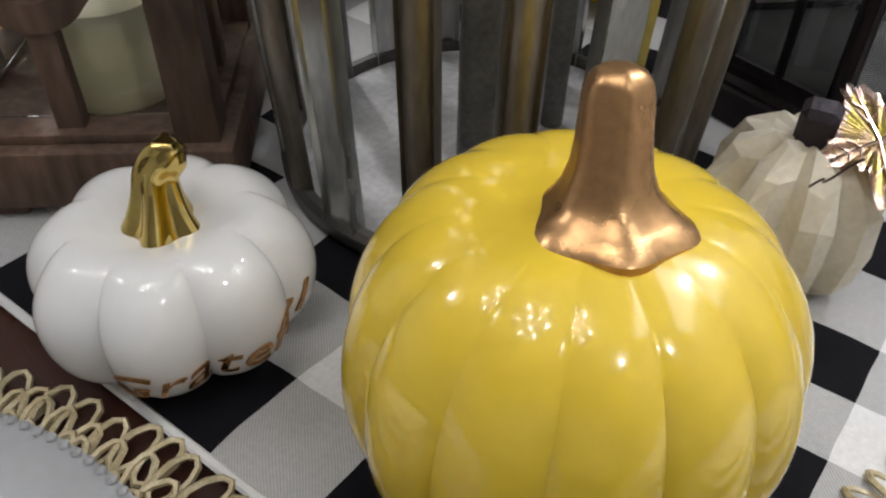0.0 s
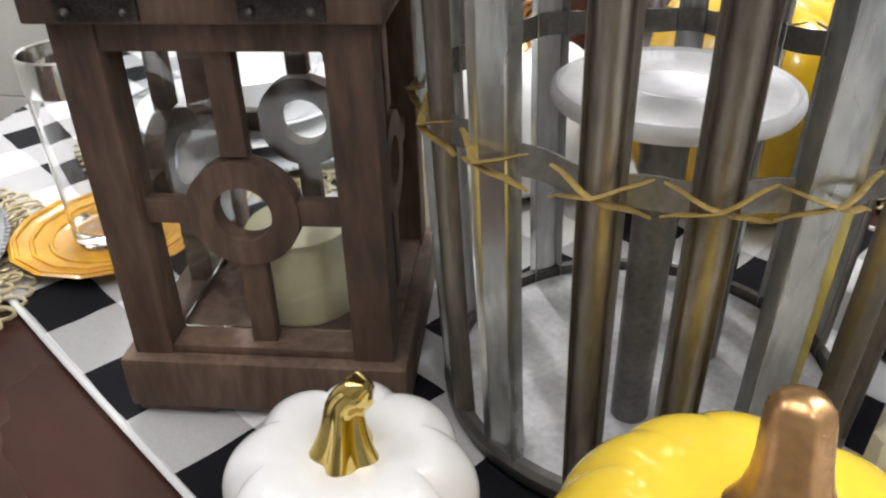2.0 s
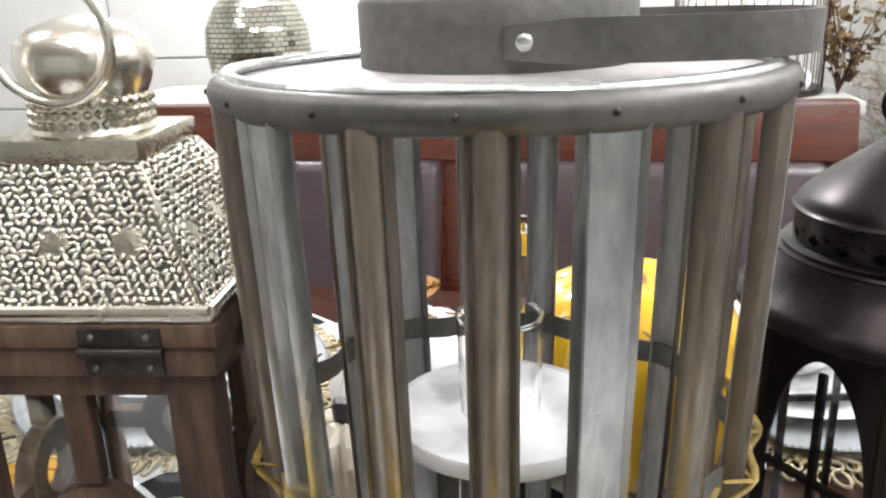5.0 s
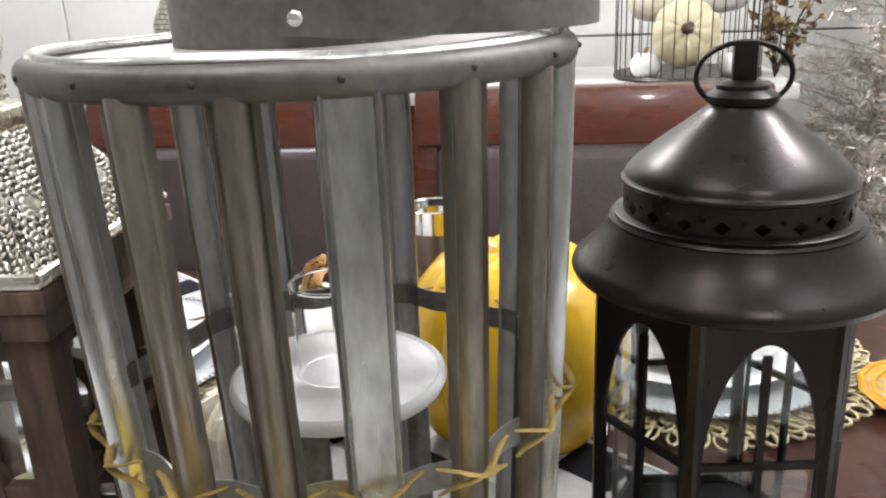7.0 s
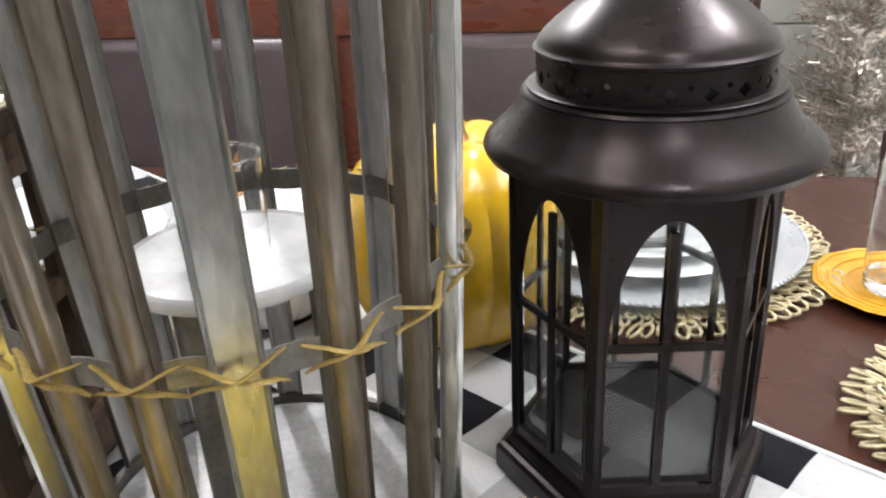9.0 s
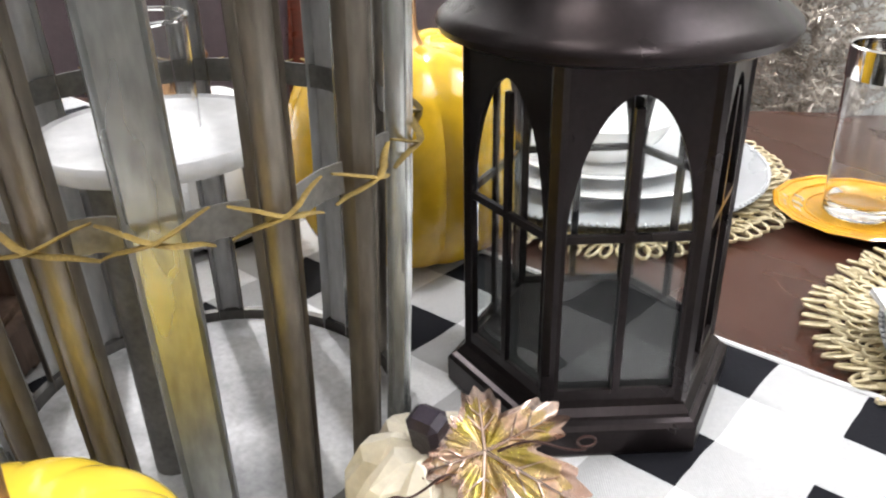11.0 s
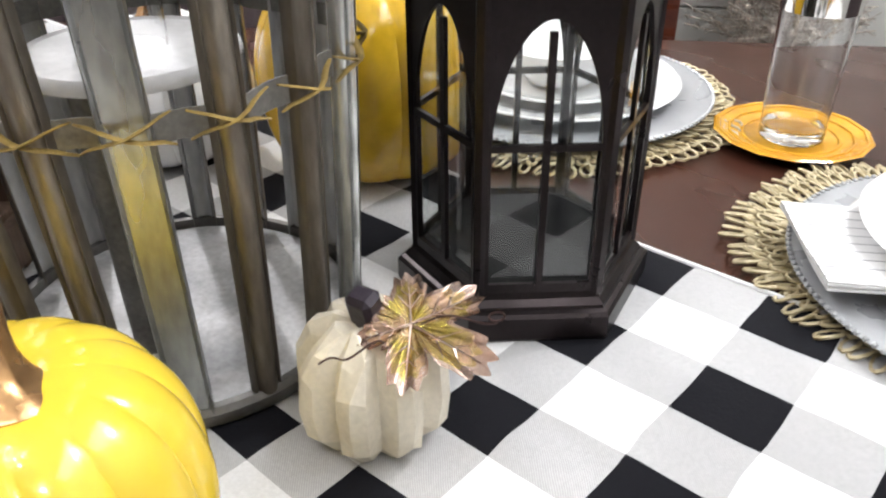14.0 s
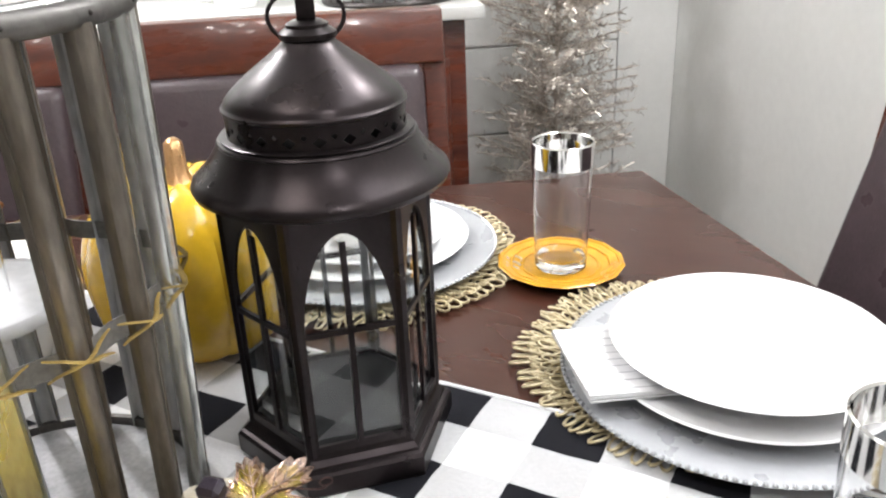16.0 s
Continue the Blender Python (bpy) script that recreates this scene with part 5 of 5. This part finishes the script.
def make_dried_leaves():
    """Loose bunch of dried golden leaves beside the basket."""
    x, y, _ = along(-0.165, 0.72)
    g = thing("dried_leaf_bunch", pose(x, y, SHELF), "bunch of dried golden brown leaves and twigs on the sideboard", "dried leaves")
    rng = random.Random(21)
    tips = []
    for k in range(16):
        a = rng.uniform(0, 2 * math.pi)
        lean = rng.uniform(0.2, 0.8)
        tip = Vector((math.cos(a) * 0.12 * lean, math.sin(a) * 0.12 * lean, rng.uniform(0.05, 0.22)))
        part("twig", tube([(0, 0, 0.0), tip * 0.5 + Vector((0, 0, 0.02)), tip], 0.0011, 5), WIRE, g)
        tips.append(tip)
    leaves = bmesh.new()
    for tip in tips:
        for j in range(9):
            c = tip * rng.uniform(0.35, 1.05)
            w = Vector((rng.gauss(0, 1), rng.gauss(0, 1), rng.gauss(0, 0.7))).normalized()
            u = w.cross(Vector((rng.gauss(0, 1), rng.gauss(0, 1), 1))).normalized()
            n = w.cross(u)
            L, W = rng.uniform(0.016, 0.03), rng.uniform(0.006, 0.010)
            rows = [(0.0, 0.15), (0.3, 1.0), (0.65, 0.8), (1.0, 0.05)]
            last = None
            for f, k in rows:
                mid = c + w * L * f + n * 0.006 * math.sin(3 * f)
                pair = (leaves.verts.new(mid + u * W * k + n * 0.002), leaves.verts.new(mid), leaves.verts.new(mid - u * W * k + n * 0.002))
                if last:
                    leaves.faces.new((last[0], last[1], pair[1], pair[0]))
                    leaves.faces.new((last[1], last[2], pair[2], pair[1]))
                last = pair
    tagged(part("leaf_mass", leaves, DRYLEAF, g, "curled golden brown leaves"), kind="stuff")


make_dried_leaves()


def make_tinsel_tree():
    x, y, _ = along(0.10, 0.90)
    t = thing("tinsel_tree", pose(x, y, FLOOR), "slim silver champagne tinsel tree beside the sideboard", "tinsel tree")
    part("pole", tube([(0, 0, 0), (0, 0, 1.75)], 0.006, 8), TINSEL, t)
    rng = random.Random(5)
    bm = bmesh.new()
    branches = bmesh.new()
    for k in range(420):
        z = rng.uniform(0.15, 1.7)
        L = (0.29 - 0.11 * z / 1.75) * rng.uniform(0.6, 1.0)
        a = rng.uniform(0, 2 * math.pi)
        d = Vector((math.cos(a), math.sin(a), rng.uniform(0.05, 0.5))).normalized()
        tube([(0, 0, z), Vector((0, 0, z)) + d * L], 0.0018, 4, branches)
        for i in range(52):
            c = Vector((0, 0, z)) + d * L * rng.uniform(0.25, 1.0)
            n = Vector((rng.gauss(0, 1), rng.gauss(0, 1), rng.gauss(0, 1))).normalized()
            side = n.cross(d).normalized() * 0.0012
            tip = n * rng.uniform(0.014, 0.03)
            bm.faces.new([bm.verts.new(c + v) for v in (-side, side, side + tip, tip - side)])
    tagged(part("tinsel_foil", bm, TINSEL, t, "glittering silver foil strips", smooth=False), kind="stuff")
    tagged(part("branching", branches, TINSEL, t), kind="stuff")


make_tinsel_tree()

# ---- room shell ----
far = 1.25


def wall(name, p, q):
    return quad_wall(name, p, q, FLOOR, CEIL, 0.1, WALLPAINT)


a = Vector(along(0.62, far))
b = Vector(along(-3.5, far))
c = a + Vector((math.sin(radians(34)), -math.cos(radians(34)), 0)) * 5.2
d = b + (c - a)
wall("wall_north", a[:2], b[:2])
wall("wall_west", b[:2], d[:2])
wall("wall_south", d[:2], c[:2])
wall("wall_east", c[:2], a[:2])
pts = [tuple(v[:2]) for v in (a, b, d, c)]
tagged(mesh_object("floor", prism(pts, FLOOR - 0.1, FLOOR), FLOORWOOD, smooth=False), "brown wooden floor boards", "floor", kind="structure")
tagged(mesh_object("ceiling", prism(pts, CEIL, CEIL + 0.1), CEILPAINT, smooth=False), "plain white painted ceiling", "ceiling", kind="structure")


def board_wall(name, start, run, out, seam, pitch):
    """Wide pale boards with fine shadow gaps, laid along one wall."""
    for k in range(-6, 7):
        z0 = max(FLOOR + 0.002, seam + pitch * k)
        z1 = min(seam + pitch * (k + 1) - 0.0055, CEIL - 0.002)
        if z1 - z0 < 0.02:
            continue
        p0, p1 = start + out * 0.001, start + run + out * 0.001
        q = out * 0.016
        bm = prism([tuple(p0[:2]), tuple(p1[:2]), tuple((p1 + q)[:2]), tuple((p0 + q)[:2])], z0, z1)
        bmesh.ops.bevel(bm, geom=bm.edges[:], offset=0.0015, segments=1, affect="EDGES")
        part("wall_board", bm, WALLPAINT, bpy.data.objects[name], "wide pale painted board", smooth=False)


east = (a - b).normalized()
south = (c - a).normalized()
board_wall("wall_north", b + south * 0.1 + east * 0.12, east * 1.31, south, 0.125, 0.355)
board_wall("wall_north", b + south * 0.1 + east * 1.436, a - b - east * 1.716, south, 0.012, 0.26)
p0, p1 = a + south * 0.101 - east * 0.102, a + south * 0.101 - east * 0.278
bm = prism([tuple(p[:2]) for p in (p0, p1, p1 + south * 0.02, p0 + south * 0.02)], FLOOR, CEIL)
part("corner_trim", bm, WALLPAINT, bpy.data.objects["wall_north"], "wide flat corner trim", smooth=False)
